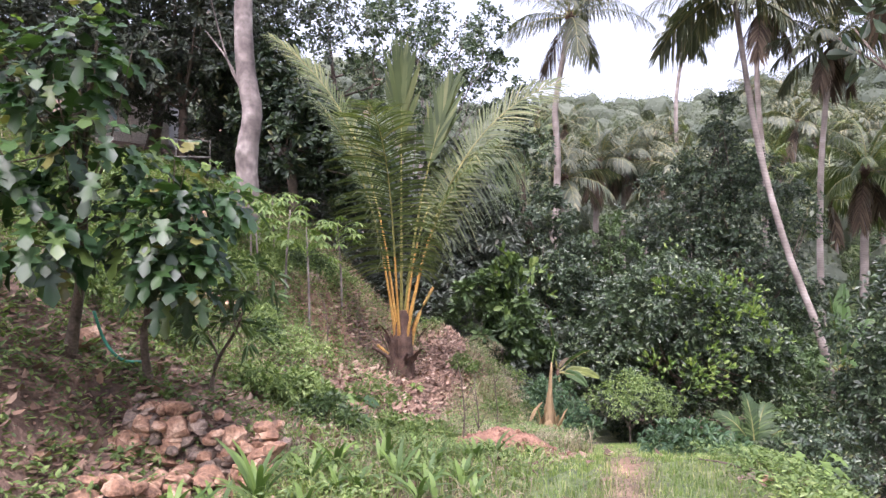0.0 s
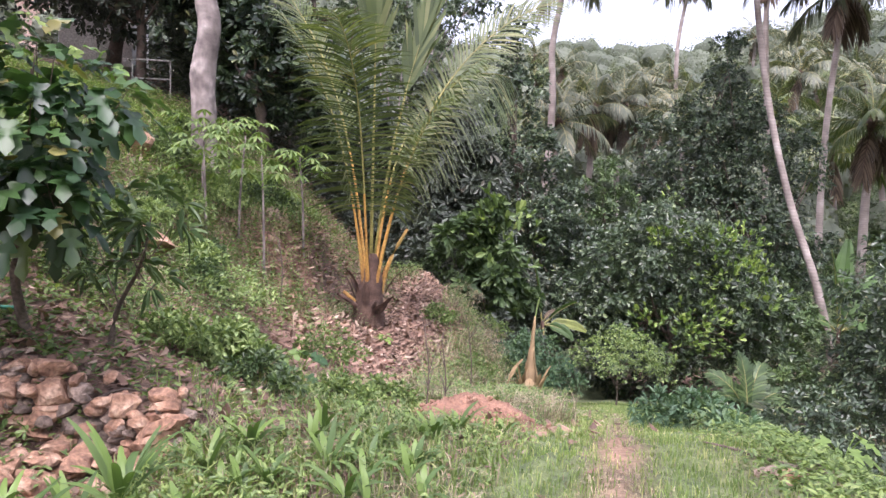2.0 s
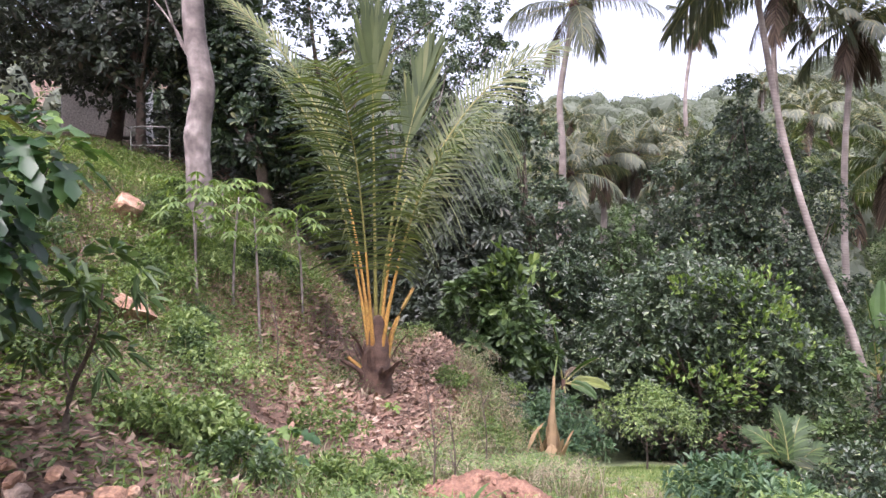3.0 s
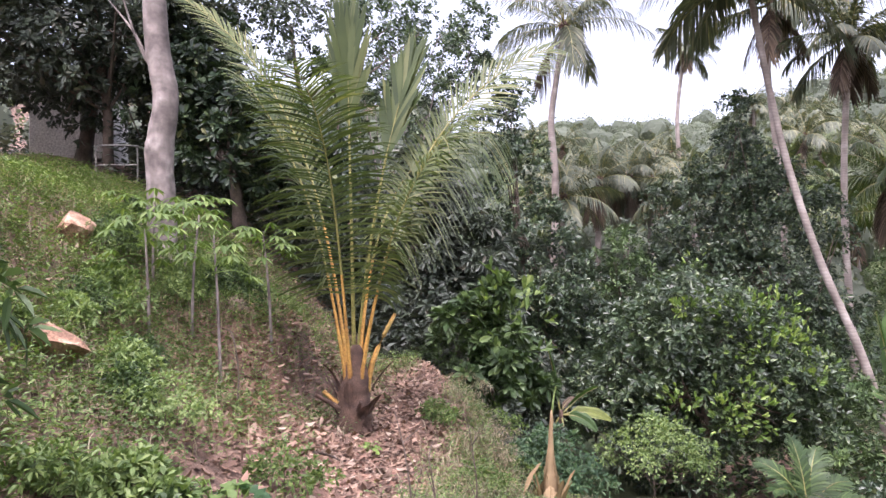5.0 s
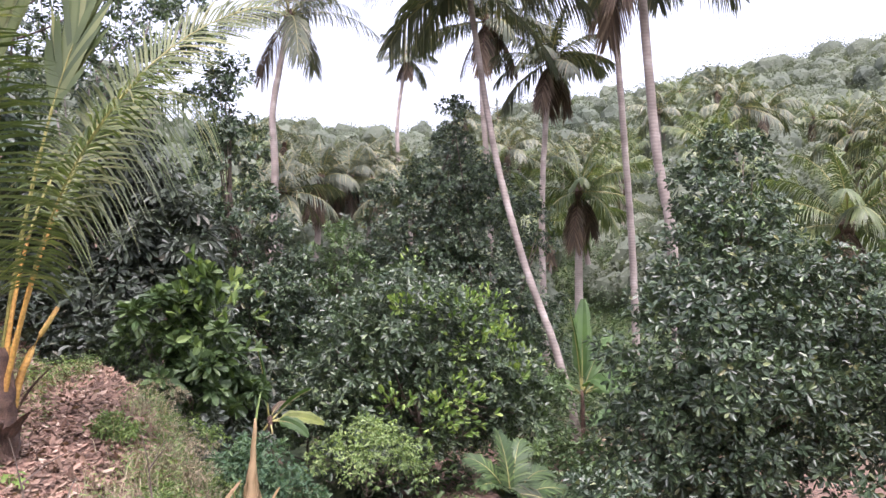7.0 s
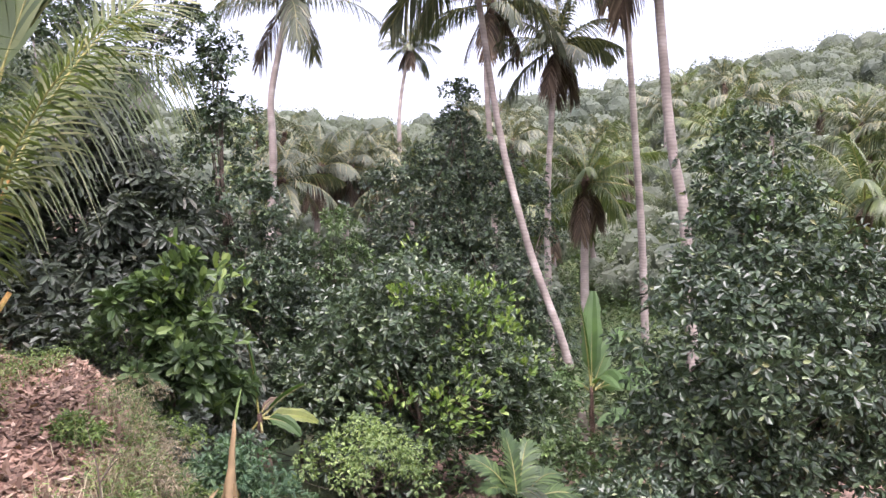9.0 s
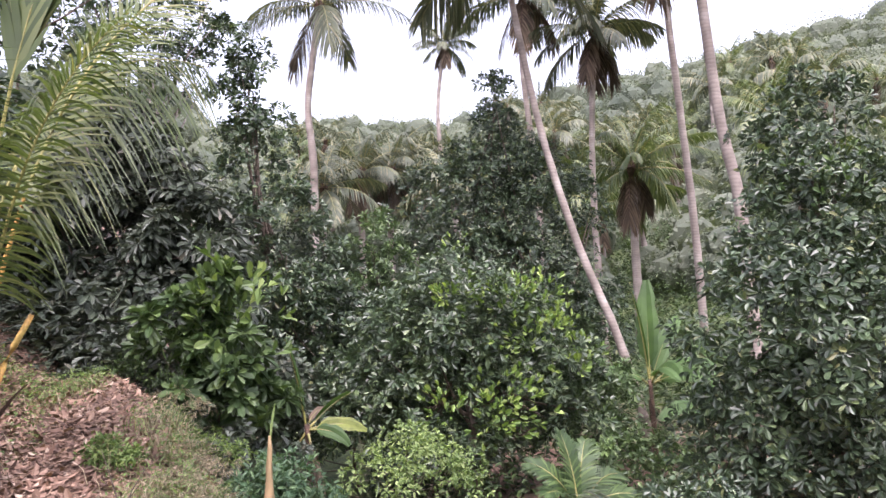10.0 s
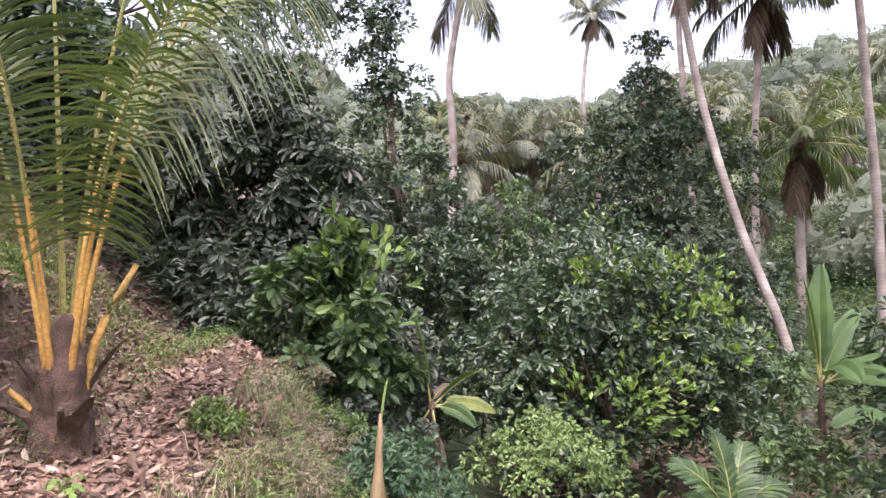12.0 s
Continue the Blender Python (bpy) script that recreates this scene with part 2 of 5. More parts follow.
def tris(VF):
    """Quads to triangles, leaving out those without area."""
    V, F = VF
    T = np.concatenate([F[:, [0, 1, 2]], F[:, [0, 2, 3]]])
    return V, T[(T[:, 0] != T[:, 1]) & (T[:, 1] != T[:, 2]) & (T[:, 0] != T[:, 2])]


def spline(points, n):
    """A smooth line through a few points."""
    P = np.asarray(points, float)
    s = np.linspace(0, len(P) - 1, n)
    out = []
    for v in s:
        i = min(int(v), len(P) - 2)
        t = v - i
        p0, p1, p2, p3 = P[max(i - 1, 0)], P[i], P[i + 1], P[min(i + 2, len(P) - 1)]
        out.append(0.5 * (2 * p1 + (p2 - p0) * t + (2 * p0 - 5 * p1 + 4 * p2 - p3) * t * t + (3 * p1 - p0 - 3 * p2 + p3) * t ** 3))
    return np.array(out)


def leaves(P, D, N, L, W, fold=0.25, sag=0.15):
    """Leaf blades as folded, sagging ovals: at P, along D, facing N."""
    D = unit(D)
    S = unit(np.cross(D, N))
    N = np.cross(S, D)
    L, W = np.broadcast_to(L, len(P))[:, None], np.broadcast_to(W, len(P))[:, None]
    down = np.array([0, 0, -1.0])
    V = [P]
    for side, f, w in ((1, 0.3, 0.46), (1, 0.7, 0.42), (0, 1.0, 0.0), (-1, 0.7, 0.42), (-1, 0.3, 0.46)):
        V.append(P + D * L * f + S * W * (side * w) + N * W * (fold * abs(side)) + down * L * (sag * f * f))
    V = np.stack(V, 1).reshape(-1, 3)
    o = np.arange(len(P))[:, None] * 6
    return V, np.concatenate([o + [0, 3, 2, 1], o + [0, 5, 4, 3]])


def rounded_leaves(P, D, N, L, W, fold=0.2, sag=0.12):
    """Leathery blades, widest beyond the middle with a blunt tip: at P, along D, facing N."""
    D = unit(D)
    S = unit(np.cross(D, N))
    N = np.cross(S, D)
    L, W = np.broadcast_to(L, len(P))[:, None], np.broadcast_to(W, len(P))[:, None]
    down = np.array([0, 0, -1.0])
    V = [P]
    for side, f, w in ((1, 0.3, 0.26), (1, 0.62, 0.48), (1, 0.88, 0.36), (0, 1.0, 0.0), (-1, 0.88, 0.36), (-1, 0.62, 0.48), (-1, 0.3, 0.26)):
        V.append(P + D * L * f + S * W * (side * w) + N * W * (fold * w * 2 * abs(side)) + down * L * (sag * f * f))
    V = np.stack(V, 1).reshape(-1, 3)
    o = np.arange(len(P))[:, None] * 8
    return V, np.concatenate([o + t for t in ([0, 2, 1], [0, 4, 2], [4, 3, 2], [0, 7, 6], [0, 6, 4], [6, 5, 4])])


def ball(rng, n):
    return unit(rng.normal(size=(n, 3)))


def crown(rng, lobes, twigs, L, per=6, wide=0.42, spread=0.9, low=-0.5, core=0.55, sag=0.2):
    """Foliage in rosettes at the twig ends of uneven lobes (x, y, z, rx, ry, rz)."""
    lob = np.array(lobes, float)
    area = (lob[:, 3] * lob[:, 5]) ** 1.0
    pick = rng.choice(len(lob), twigs, p=area / area.sum())
    d = ball(rng, twigs)
    d[:, 2] = np.where(d[:, 2] < low, -d[:, 2], d[:, 2])
    ripple = 1 + 0.13 * np.sin(5 * d[:, 0] + 1.7 * pick) * np.sin(4 * d[:, 1] + pick) + 0.1 * np.sin(11 * d[:, 2] + 7 * d[:, 0] + pick)
    r = (1 - core * rng.random(twigs) ** 2.2) * ripple
    C = lob[pick, :3] + d * lob[pick, 3:] * r[:, None]
    out = unit(d / lob[pick, 3:] + np.array([0, 0, 0.15]))
    P = np.repeat(C, per, 0)
    o = np.repeat(out, per, 0)
    D = unit(o * 0.7 + ball(rng, len(P)) * spread)
    N = unit(o + np.array([0, 0, 0.8]) + 0.5 * ball(rng, len(P)))
    ll = L * rng.uniform(0.6, 1.15, len(P))
    return leaves(P + D * 0.03, D, N, ll, ll * wide * rng.uniform(0.8, 1.2, len(P)), 0.2, sag), C


def rosette_crown(rng, lobes, twigs, L, per=6, wide=0.42, low=-0.5, sag=0.12, tilt=(35, 85), clump=0.24, inner=0.2):
    """Foliage in whorls of rounded leaves, gathered into bunches over uneven lobes, with dark gaps between the bunches."""
    lob = np.array(lobes, float)
    area = lob[:, 3] * lob[:, 5]
    area = area / area.sum()
    k = max(10, twigs // 13)
    own = rng.choice(len(lob), k, p=area)
    d = ball(rng, k)
    d[:, 2] = np.where(d[:, 2] < low, -d[:, 2], d[:, 2])
    hub = lob[own, :3] + d * lob[own, 3:] * rng.uniform(0.74, 1.1, k)[:, None]
    size = clump * lob[own, 3:].mean(1) * rng.uniform(0.7, 1.4, k)
    pick = rng.integers(0, k, twigs)
    q = ball(rng, twigs)
    C = hub[pick] + q * (size[pick] * rng.uniform(0.45, 1.0, twigs))[:, None] * [1, 1, 0.8]
    out = unit(0.5 * d[pick] + 0.8 * q + np.array([0, 0, 0.45]))
    m = int(twigs * inner)
    own = rng.choice(len(lob), m, p=area)
    C[:m] = lob[own, :3] + ball(rng, m) * lob[own, 3:] * rng.uniform(0.25, 0.75, m)[:, None]
    P, o = np.repeat(C, per, 0), np.repeat(out, per, 0)
    A = unit(np.cross(o, np.array([0.31, 0.52, 0.17])))
    B = np.cross(o, A)
    a = np.tile(np.arange(per) * 2.4, twigs) + np.repeat(rng.uniform(0, 6.28, twigs), per)
    R = A * np.cos(a)[:, None] + B * np.sin(a)[:, None]
    t = np.radians(rng.uniform(*tilt, len(P)))[:, None]
    D = o * np.cos(t) + R * np.sin(t) + 0.15 * ball(rng, len(P))
    N = o * np.sin(t) - R * np.cos(t)
    ll = L * rng.uniform(0.6, 1.15, len(P))
    return rounded_leaves(P + D * 0.03, D, N, ll, ll * wide * rng.uniform(0.85, 1.15, len(P)), 0.2, sag), C


def limbs(rng, base, lobes, r0, per=3):
    """A tapered trunk and the limbs that reach from it into every lobe."""
    base = np.asarray(base, float)
    lob = np.array(lobes, float)
    top = lob[np.argmax(lob[:, 2]), :3]
    h = top - base
    side = np.array([rng.normal(), rng.normal(), 0]) * 0.05 * np.linalg.norm(h)
    axis = spline([base, base + h * 0.35 + side, base + h * 0.7 - side * 0.5, top], 14)
    trunk = tube(axis, np.linspace(r0, r0 * 0.18, 14) * (1 + 0.5 * np.exp(-np.arange(14))), 9, rng, 0.05)
    parts = []
    for lb in lob:
        for _ in range(per):
            i = int(rng.integers(4, 11))
            e = lb[:3] + ball(rng, 1)[0] * lb[3:] * 0.75
            s = axis[i]
            mid = (s + e) / 2 + np.array([0, 0, -0.08]) * np.linalg.norm(e - s)
            parts.append(tube(spline([s, mid, e], 8), np.linspace(r0 * 0.4 * (1 - i / 20), r0 * 0.06, 8), 6))
    return trunk, parts


def woody(rng, base, lobes, r0, per, mat, t):
    trunk, parts = limbs(rng, base, lobes, r0, per)
    o = piece("trunk", tris(trunk), mat, t, "", True)
    for p in parts:
        piece("limb", tris(p), mat, o, "", True)


def ground(x, y):
    """Height of the ground: the path runs down the slope, a bank rises beside it, a valley lies beyond, hills all round."""
    x, y = np.asarray(x, float), np.asarray(y, float)
    yy = np.clip(y, -40, 24)
    zp = -0.1 * yy - 0.15 * np.clip(yy - 8, 0, None)
    u = 0.25 * np.clip(y, -40, 20) - x
    raw = 0.19 * np.clip(u - 1.5, 0, None) ** 1.6 * np.clip(1 + 0.06 * (y - 12), 0.5, 1.7)
    cap = 7.0 + 0.4 * np.clip(y - 17, 0, 8)
    rise = raw / (1 + (raw / cap) ** 3) ** (1 / 3)
    v = np.clip((-u - 1.5) / 5, 0, 1)
    s = v * v * (3 - 2 * v)
    near = zp * (1 - s) + np.minimum(zp, -4.9) * s + rise
    near += 0.03 * np.sin(3.1 * x + 1.3 * y) * np.sin(2.3 * y - x) + 0.05 * np.sin(1.1 * x - 0.7 * y) * np.clip(np.abs(u) - 1, 0, 1)
    # the spur that carries the litter slope, and the bank cut back beside the palm
    step = lambda q: np.clip(q, 0, 1) ** 2 * (3 - 2 * np.clip(q, 0, 1))
    near += 1.25 * step((2.25 - x + 0.12 * np.sin(2.1 * y)) / 1.5) * step((x + 1.4) / 1.6) * step((y - 12.8) / 4.5) * step((26 - y) / 5)
    near += 1.0 * step((-1.65 - x) / 0.3) * np.exp(-((y - 15.6) / 1.7) ** 4) * np.exp(-((x + 1.9) / 1.3) ** 2)
    # the lower ground in front of the tumbled wall
    near -= 0.42 * step((7.2 - y) / 0.35) * step((x + 3.7) / 0.6) * step((-1.2 - x) / 0.6) * step((y - 3.5) / 1.5)
    # the terrace under the palm
    near -= 0.25 * np.exp(-((x + 1.2) / 1.0) ** 2 - ((y - 16.2) / 1.6) ** 2)
    dist = np.hypot(x - 1, y - 4)
    az = np.degrees(np.arctan2(x - 1, y - 4))
    ridge = np.interp(az, [-180, -120, -60, -10, 10, 16, 25, 41, 60, 100, 140, 180], [20, 22, 38, 38, 38, 36, 41, 49, 50, 42, 25, 20])
    climb = np.clip((dist - 34) / 150, 0, 1)
    far = ridge * climb ** 1.15 + 1.2 * np.sin(x * 0.11) * np.sin(y * 0.09) * np.clip(climb * 6, 0, 1) + 3 * np.sin(az * 0.35) * np.sin(dist * 0.02) * np.clip(climb * 2, 0, 1)
    return near + far


def on(x, y, dz=0.0):
    return (x, y, float(ground(x, y)) + dz)


# ---- the ground, one sheet to the horizon ----
def build_ground():
    k = np.linspace(-1, 1, 341)
    gx, gy = 5.0 * np.sinh(5.6 * k) + 1, 5.0 * np.sinh(5.6 * k) + 9
    X, Y = np.meshgrid(gx, gy)
    Z = ground(X, Y)
    close = np.exp(-((X - 0) / 12) ** 2 - ((Y - 9) / 12) ** 2)
    rng = np.random.default_rng(3)
    Z = Z + close * 0.025 * rng.normal(size=Z.shape)
    n = len(k)
    i, j = np.meshgrid(np.arange(n - 1), np.arange(n - 1), indexing="ij")
    a = i * n + j
    F = np.stack([a, a + 1, a + n + 1, a + n], -1).reshape(-1, 4)
    V = np.stack([X, Y, Z], -1).reshape(-1, 3)
    ob = piece("ground", (V, F), SOIL, None, "", True)
    tagged(ob, "brown forest soil sloping down beside a bank", "ground", "", "structure")
    U = 0.25 * np.clip(Y, -40, 20) - X
    green = np.clip(1.4 - np.abs(U - 0.1) / 1.8, 0, 1) + np.clip((np.hypot(X - 1, Y - 4) - 26) / 10, 0, 1) * np.clip((X - 2) / 6, 0, 1)
    tread = np.exp(-(U / 0.22) ** 2) * np.clip((13 - Y) / 4, 0, 1)
    bare = np.exp(-((X + 0.9) / 1.6) ** 2 - ((Y - 13.2) / 1.6) ** 2) + 0.5 * tread * (0.6 + 0.4 * np.sin(3 * Y + 2 * X))
    for name, val in (("green", green * (1 - 0.8 * tread)), ("bare", bare)):
        at = ob.data.attributes.new(name, "FLOAT", "POINT")
        at.data.foreach_set("value", np.clip(val, 0, 1).astype(np.float32).ravel())


build_ground()


# ---- trees ----
def tree(name, base, lobes, twigs, L, leaf, bark, r0, label, seed, per=6, wide=0.45, category="tree", shoots=None, core=0.55, low=-0.6, sag=0.2, spread=0.9):
    """A tree with its trunk, its limbs and its crown of leaves; lobes are given in the world."""
    rng = np.random.default_rng(seed)
    b = np.array(base, float)
    t = thing(name, pose(*b), label, category)
    loc = [(l[0] - b[0], l[1] - b[1], l[2] - b[2], *l[3:]) for l in lobes]
    woody(rng, (0, 0, -0.15), loc, r0, 3, bark, t)
    if category == "tree" or name == "thicket":
        VF, C = rosette_crown(rng, loc, twigs, L, per, wide, low, sag * 0.7)
    else:
        VF, C = crown(rng, loc, int(twigs * 0.9), L, per, wide, spread, low, core, sag)
    piece("crown", VF, leaf, t)
    if shoots:
        sl = [(l[0] - b[0], l[1] - b[1], l[2] - b[2], *l[3:]) for l in shoots[0]]
        VF, _ = rosette_crown(rng, sl, int(shoots[1] * 1.2), L * 1.0, 3, 0.45, -0.1, 0.0, (8, 45), 0.75, 0.0)
        piece("shoot_foliage", VF, shoots[2], t, "bright yellow-green young leaves")
    return t


def frond_geometry(rng, az, e0, droop, L, n, ll, width, bare=0.22, twist=0.0, vee=0.3, hang=0.35, r0=0.045, segs=3, power=1.4, swing=0.0, open_angle=28, close_angle=66):
    """One feather leaf from the origin: its midrib and its leaflets."""
    k = 22
    s = np.linspace(0, 1, k)
    e = np.radians(e0 - droop * s ** power)
    a = np.radians(az + swing * s ** 2)
    T = np.stack([np.cos(e) * np.sin(a), np.cos(e) * np.cos(a), np.sin(e)], -1)
    P = np.concatenate([[[0, 0, 0]], np.cumsum((T[1:] + T[:-1]) / 2 * L / (k - 1), 0)])
    rib = tube(P, r0 * (1 - 0.9 * s) + 0.004, 6) if n > 44 else tube(P[::3], (r0 * (1 - 0.9 * s) + 0.004)[::3], 4)
    side0 = np.stack([np.cos(a), -np.sin(a), 0 * a], -1)
    up0 = np.cross(side0, T)
    tw = np.radians(twist) * np.clip(s * 2.2, 0, 1)
    side = side0 * np.cos(tw)[:, None] + up0 * np.sin(tw)[:, None]
    up = np.cross(side, T)
    sv = np.repeat(np.linspace(bare, 0.99, n), 2) + rng.uniform(-0.004, 0.004, 2 * n)
    sg = np.tile([1.0, -1.0], n)
    ip = lambda A: np.stack([np.interp(sv, s, A[:, c]) for c in range(3)], -1)
    p, t, sd, u = ip(P), unit(ip(T)), unit(ip(side)), unit(ip(up))
    q = (sv - bare) / (1 - bare)
    length = ll * (0.5 + 0.5 * np.sin(np.pi * np.clip(q * 0.85 + 0.12, 0, 1)) ** 0.7) * np.where(q > 0.8, 1 - 1.8 * (q - 0.8), 1) * rng.uniform(0.85, 1.1, 2 * n)
    ang = np.radians(open_angle + (close_angle - open_angle) * q + rng.normal(0, 3.5, 2 * n))
    d = unit(sd * (sg * np.cos(ang))[:, None] + t * np.sin(ang)[:, None] + u * (vee + rng.normal(0, 0.05, 2 * n))[:, None])
    nrm = unit(np.cross(d, t) * sg[:, None])
    acr = unit(np.cross(d, u + 0.2 * t))
    V = []
    h = hang * rng.uniform(0.75, 1.3, 2 * n)
    for i in range(segs + 1):
        f = i / segs
        c = p + d * (length * f)[:, None] + np.array([0, 0, -1.0]) * (length * h * f * f)[:, None]
        wd = width * (0.55 + 0.9 * f) * (1 - f ** 2.2) + 0.002
        V += [c - acr * wd / 2, c + acr * wd / 2]
    V = np.stack(V, 1)
    m = 2 * (segs + 1)
    o = np.arange(2 * n)[:, None] * m
    F = np.concatenate([o + [2 * i, 2 * i + 1, 2 * i + 3, 2 * i + 2] for i in range(segs)])
    return rib, (V.reshape(-1, 3), F)


def tall_palm(base, path, seed, label, frond_len=4.4, r0=0.17, count=20, name="coconut_palm", dead=4, leaf=None, group="tall coconut palms", pairs=52):
    """A grown coconut palm: ringed, bent trunk and a head of feather leaves."""
    rng = np.random.default_rng(seed)
    b = np.array(base, float)
    t = thing(name, pose(*b), label, "palm tree", group)
    P = spline([np.array(p, float) - b for p in path], 30)
    P[0, 2] -= 0.2
    s = np.linspace(0, 1, 30)
    piece("trunk", tube(P, r0 * (1 - 0.3 * s + 0.3 * np.exp(-s * 14)), 12, rng, 0.03), PALM_BARK, t, "", True)
    top = P[-1]
    for i in range(count + dead):
        old = i >= count
        f = i / max(count - 1, 1)
        e0 = rng.uniform(-75, -50) if old else 82 - 92 * f ** 0.8 + rng.normal(0, 7)
        rib, lf = frond_geometry(rng, i * 137.5 + rng.normal(0, 12), e0, rng.uniform(10, 25) if old else rng.uniform(35, 70), frond_len * rng.uniform(0.8, 1.1) * (0.7 if old else 1), pairs, frond_len * 0.23, 0.08 if pairs > 30 else 0.14, 0.14, rng.uniform(-35, 35), 0.05, 0.85, 0.04, 3, 1.7)
        fr = piece("frond", (lf[0] + top, lf[1]), FROND_DEAD if old else (leaf or FROND_OLD), t, "dry brown hanging frond" if old else "")
        piece("midrib", (rib[0] + top, rib[1]), RACHIS if not old else FIBRE, fr)
    hub = tube(np.array([top + [0, 0, -0.5], top + [0, 0, 0.0], top + [0, 0, 0.4]]), [r0 * 0.9, r0 * 1.5, r0 * 0.5], 10)
    piece("crown_shaft", hub, FIBRE, t)
    return t


# ---- the young coconut palm by the path ----
def young_palm():
    rng = np.random.default_rng(11)
    b = on(-0.85, 15.0)
    t = thing("young_coconut_palm", pose(*b), "young coconut palm with orange leaf stalks on the bank", "palm tree")
    bole = tube(spline([(0, 0, -0.1), (0.0, 0, 0.3), (0.03, 0, 0.8), (0.05, 0, 1.35)], 14), np.array([0.36, 0.33, 0.29, 0.28, 0.26, 0.27, 0.24, 0.22, 0.22, 0.18, 0.16, 0.13, 0.1, 0.06]), 16, rng, 0.12)
    piece("bole", bole, FIBRE, t, "fibrous brown stem base", True)
    # azimuth, rise, droop, power, length, bare stalk, twist, swing, leaflet, hang, opening, pairs, pale
    fronds = [
        (-82, 84, 52, 2.1, 7.3, 0.42, 35, -4, 0.7, 0.25, (42, 64), 90, 1), (80, 79, 62, 2.1, 6.8, 0.36, -50, 4, 0.95, 0.3, (30, 58), 92, 1),
        (192, 79, 70, 4.0, 5.6, 0.33, 0, 0, 1.3, 0.38, (8, 46), 96, 0), (-105, 82, 32, 2.4, 5.5, 0.35, 14, 10, 1.25, 0.34, (12, 48), 84, 0),
        (62, 84, 100, 2.6, 5.7, 0.44, -30, 10, 1.1, 0.9, (0, 30), 70, 0), (125, 77, 40, 2.4, 4.9, 0.36, -12, -20, 1.15, 0.5, (4, 44), 74, 0),
    ]
    for az, e0, dr, power, L, bare, tw, sw, ll, hang, opening, pairs, pale in fronds:
        a = radians(az)
        off = np.array([0.05 * math.sin(a), 0.05 * math.cos(a), rng.uniform(0.3, 0.6)])
        rib, lf = frond_geometry(rng, az, e0, dr, L, pairs, ll, 0.034, bare, tw, 0.08, hang, 0.034, 4, power, sw, *opening)
        V = rib[0][:22 * 6].reshape(22, 6, 3)
        mid = V.mean(1, keepdims=True)
        flare = 0.8 + 1.6 * np.exp(-np.linspace(0, 1, 22) * 14)
        V = (mid + (V - mid) * flare[:, None, None] + off).reshape(-1, 3)
        low, high = V[:9 * 6], V[8 * 6:22 * 6]
        ring = lambda k: np.array([(6 * i + j, 6 * i + (j + 1) % 6, 6 * i + 6 + (j + 1) % 6, 6 * i + 6 + j) for i in range(k - 1) for j in range(6)])
        st = piece("leaf_stalk", (low, ring(9)), PETIOLE, t, "orange leaf stalk", True)
        piece("midrib", (high, ring(14)), RACHIS, st, "", True)
        piece("leaf_blade", (lf[0] + off, lf[1]), FROND_PALE if pale else FROND, st, "pale worn leaflets" if pale else "")
    # the half-folded spear leaves in the middle, their leaflets still pressed into a pleated fan
    for az, e0, dr, L, ll, lo, hi, bare, tw in ((178, 88.5, 3, 5.5, 1.35, 74, 88, 0.78, 0), (84, 85, 14, 5.4, 1.1, 68, 85, 0.72, -60)):
        rib, lf = frond_geometry(rng, az, e0, dr, L, 34, ll, 0.11, bare, tw, 0.02, 0.02, 0.034, 3, 1.5, 0, lo, hi)
        st = piece("spear_stalk", (rib[0] + [0, 0.1, 0.5], rib[1]), RACHIS, t)
        piece("spear_leaf", (lf[0] + [0, 0.1, 0.5], lf[1]), FROND, st, "half-folded young spear leaf")
    # cut stalks and old sheaths round the base
    for k in range(11):
        bl, _ = banana_leaf(rng, rng.uniform(0.5, 0.9), 0.2, k * 137, rng.uniform(60, 85), rng.uniform(-10, 40), 8, 0.5)
        a = radians(k * 137)
        piece("old_sheath", (bl[0] + [0.2 * math.sin(a), 0.2 * math.cos(a), rng.uniform(0.0, 0.5)], bl[1]), FIBRE, t)
    for az, e0, L, col in ((72, 72, 1.75, PETIOLE), (-60, 70, 0.75, FIBRE), (160, 50, 0.5, FIBRE), (-120, 45, 0.7, FIBRE), (-85, 55, 0.6, PETIOLE)):
        a = radians(az)
        out, b0 = np.array([math.sin(a), math.cos(a), 0]), np.array([0.14 * math.sin(a), 0.14 * math.cos(a), 0.15])
        c, s_ = math.cos(radians(e0)) * L, math.sin(radians(e0)) * L
        line = spline([b0, b0 + out * c * 0.3 + [0, 0, s_ * 0.55], b0 + out * c + [0, 0, s_]], 9)
        piece("cut_stalk", tube(line, np.linspace(0.055, 0.028, 9), 8), col, t, "cut leaf stalk", True)



# ---- tall coconut palms ----
tall_palm(on(14.1, 25.9), [on(14.1, 25.9), (13.4, 26.3, -1.5), (12.5, 26.9, 1.6), (11.7, 27.5, 5.6), (11.0, 28, 11.3)], 21, "tall leaning coconut palm with a grey ringed trunk", 4.6, 0.14, 20, "leaning_palm", 0)
tall_palm(on(7.3, 50), [on(7.3, 50), (7.75, 50, 7.0), (7.6, 50, 11.0), (8.1, 50, 14.3), (8.6, 50, 17.2)], 22, "tall coconut palm with an s-bent trunk against the sky", 6.0, 0.24, 18, dead=1)
tall_palm(on(23.3, 75), [on(23.3, 75), (23.7, 75, 11.0), (23.7, 75, 17), (24.7, 75, 23.3)], 23, "slender far coconut palm against the sky", 3.6, 0.24, 17, dead=2)
tall_palm(on(19.6, 38), [on(19.6, 38), (19.4, 38, 1.7), (19.5, 38, 6.5), (20.0, 38, 12.2)], 24, "coconut palm with a straight pale trunk and brown skirt", 3.6, 0.18, 20, dead=5)
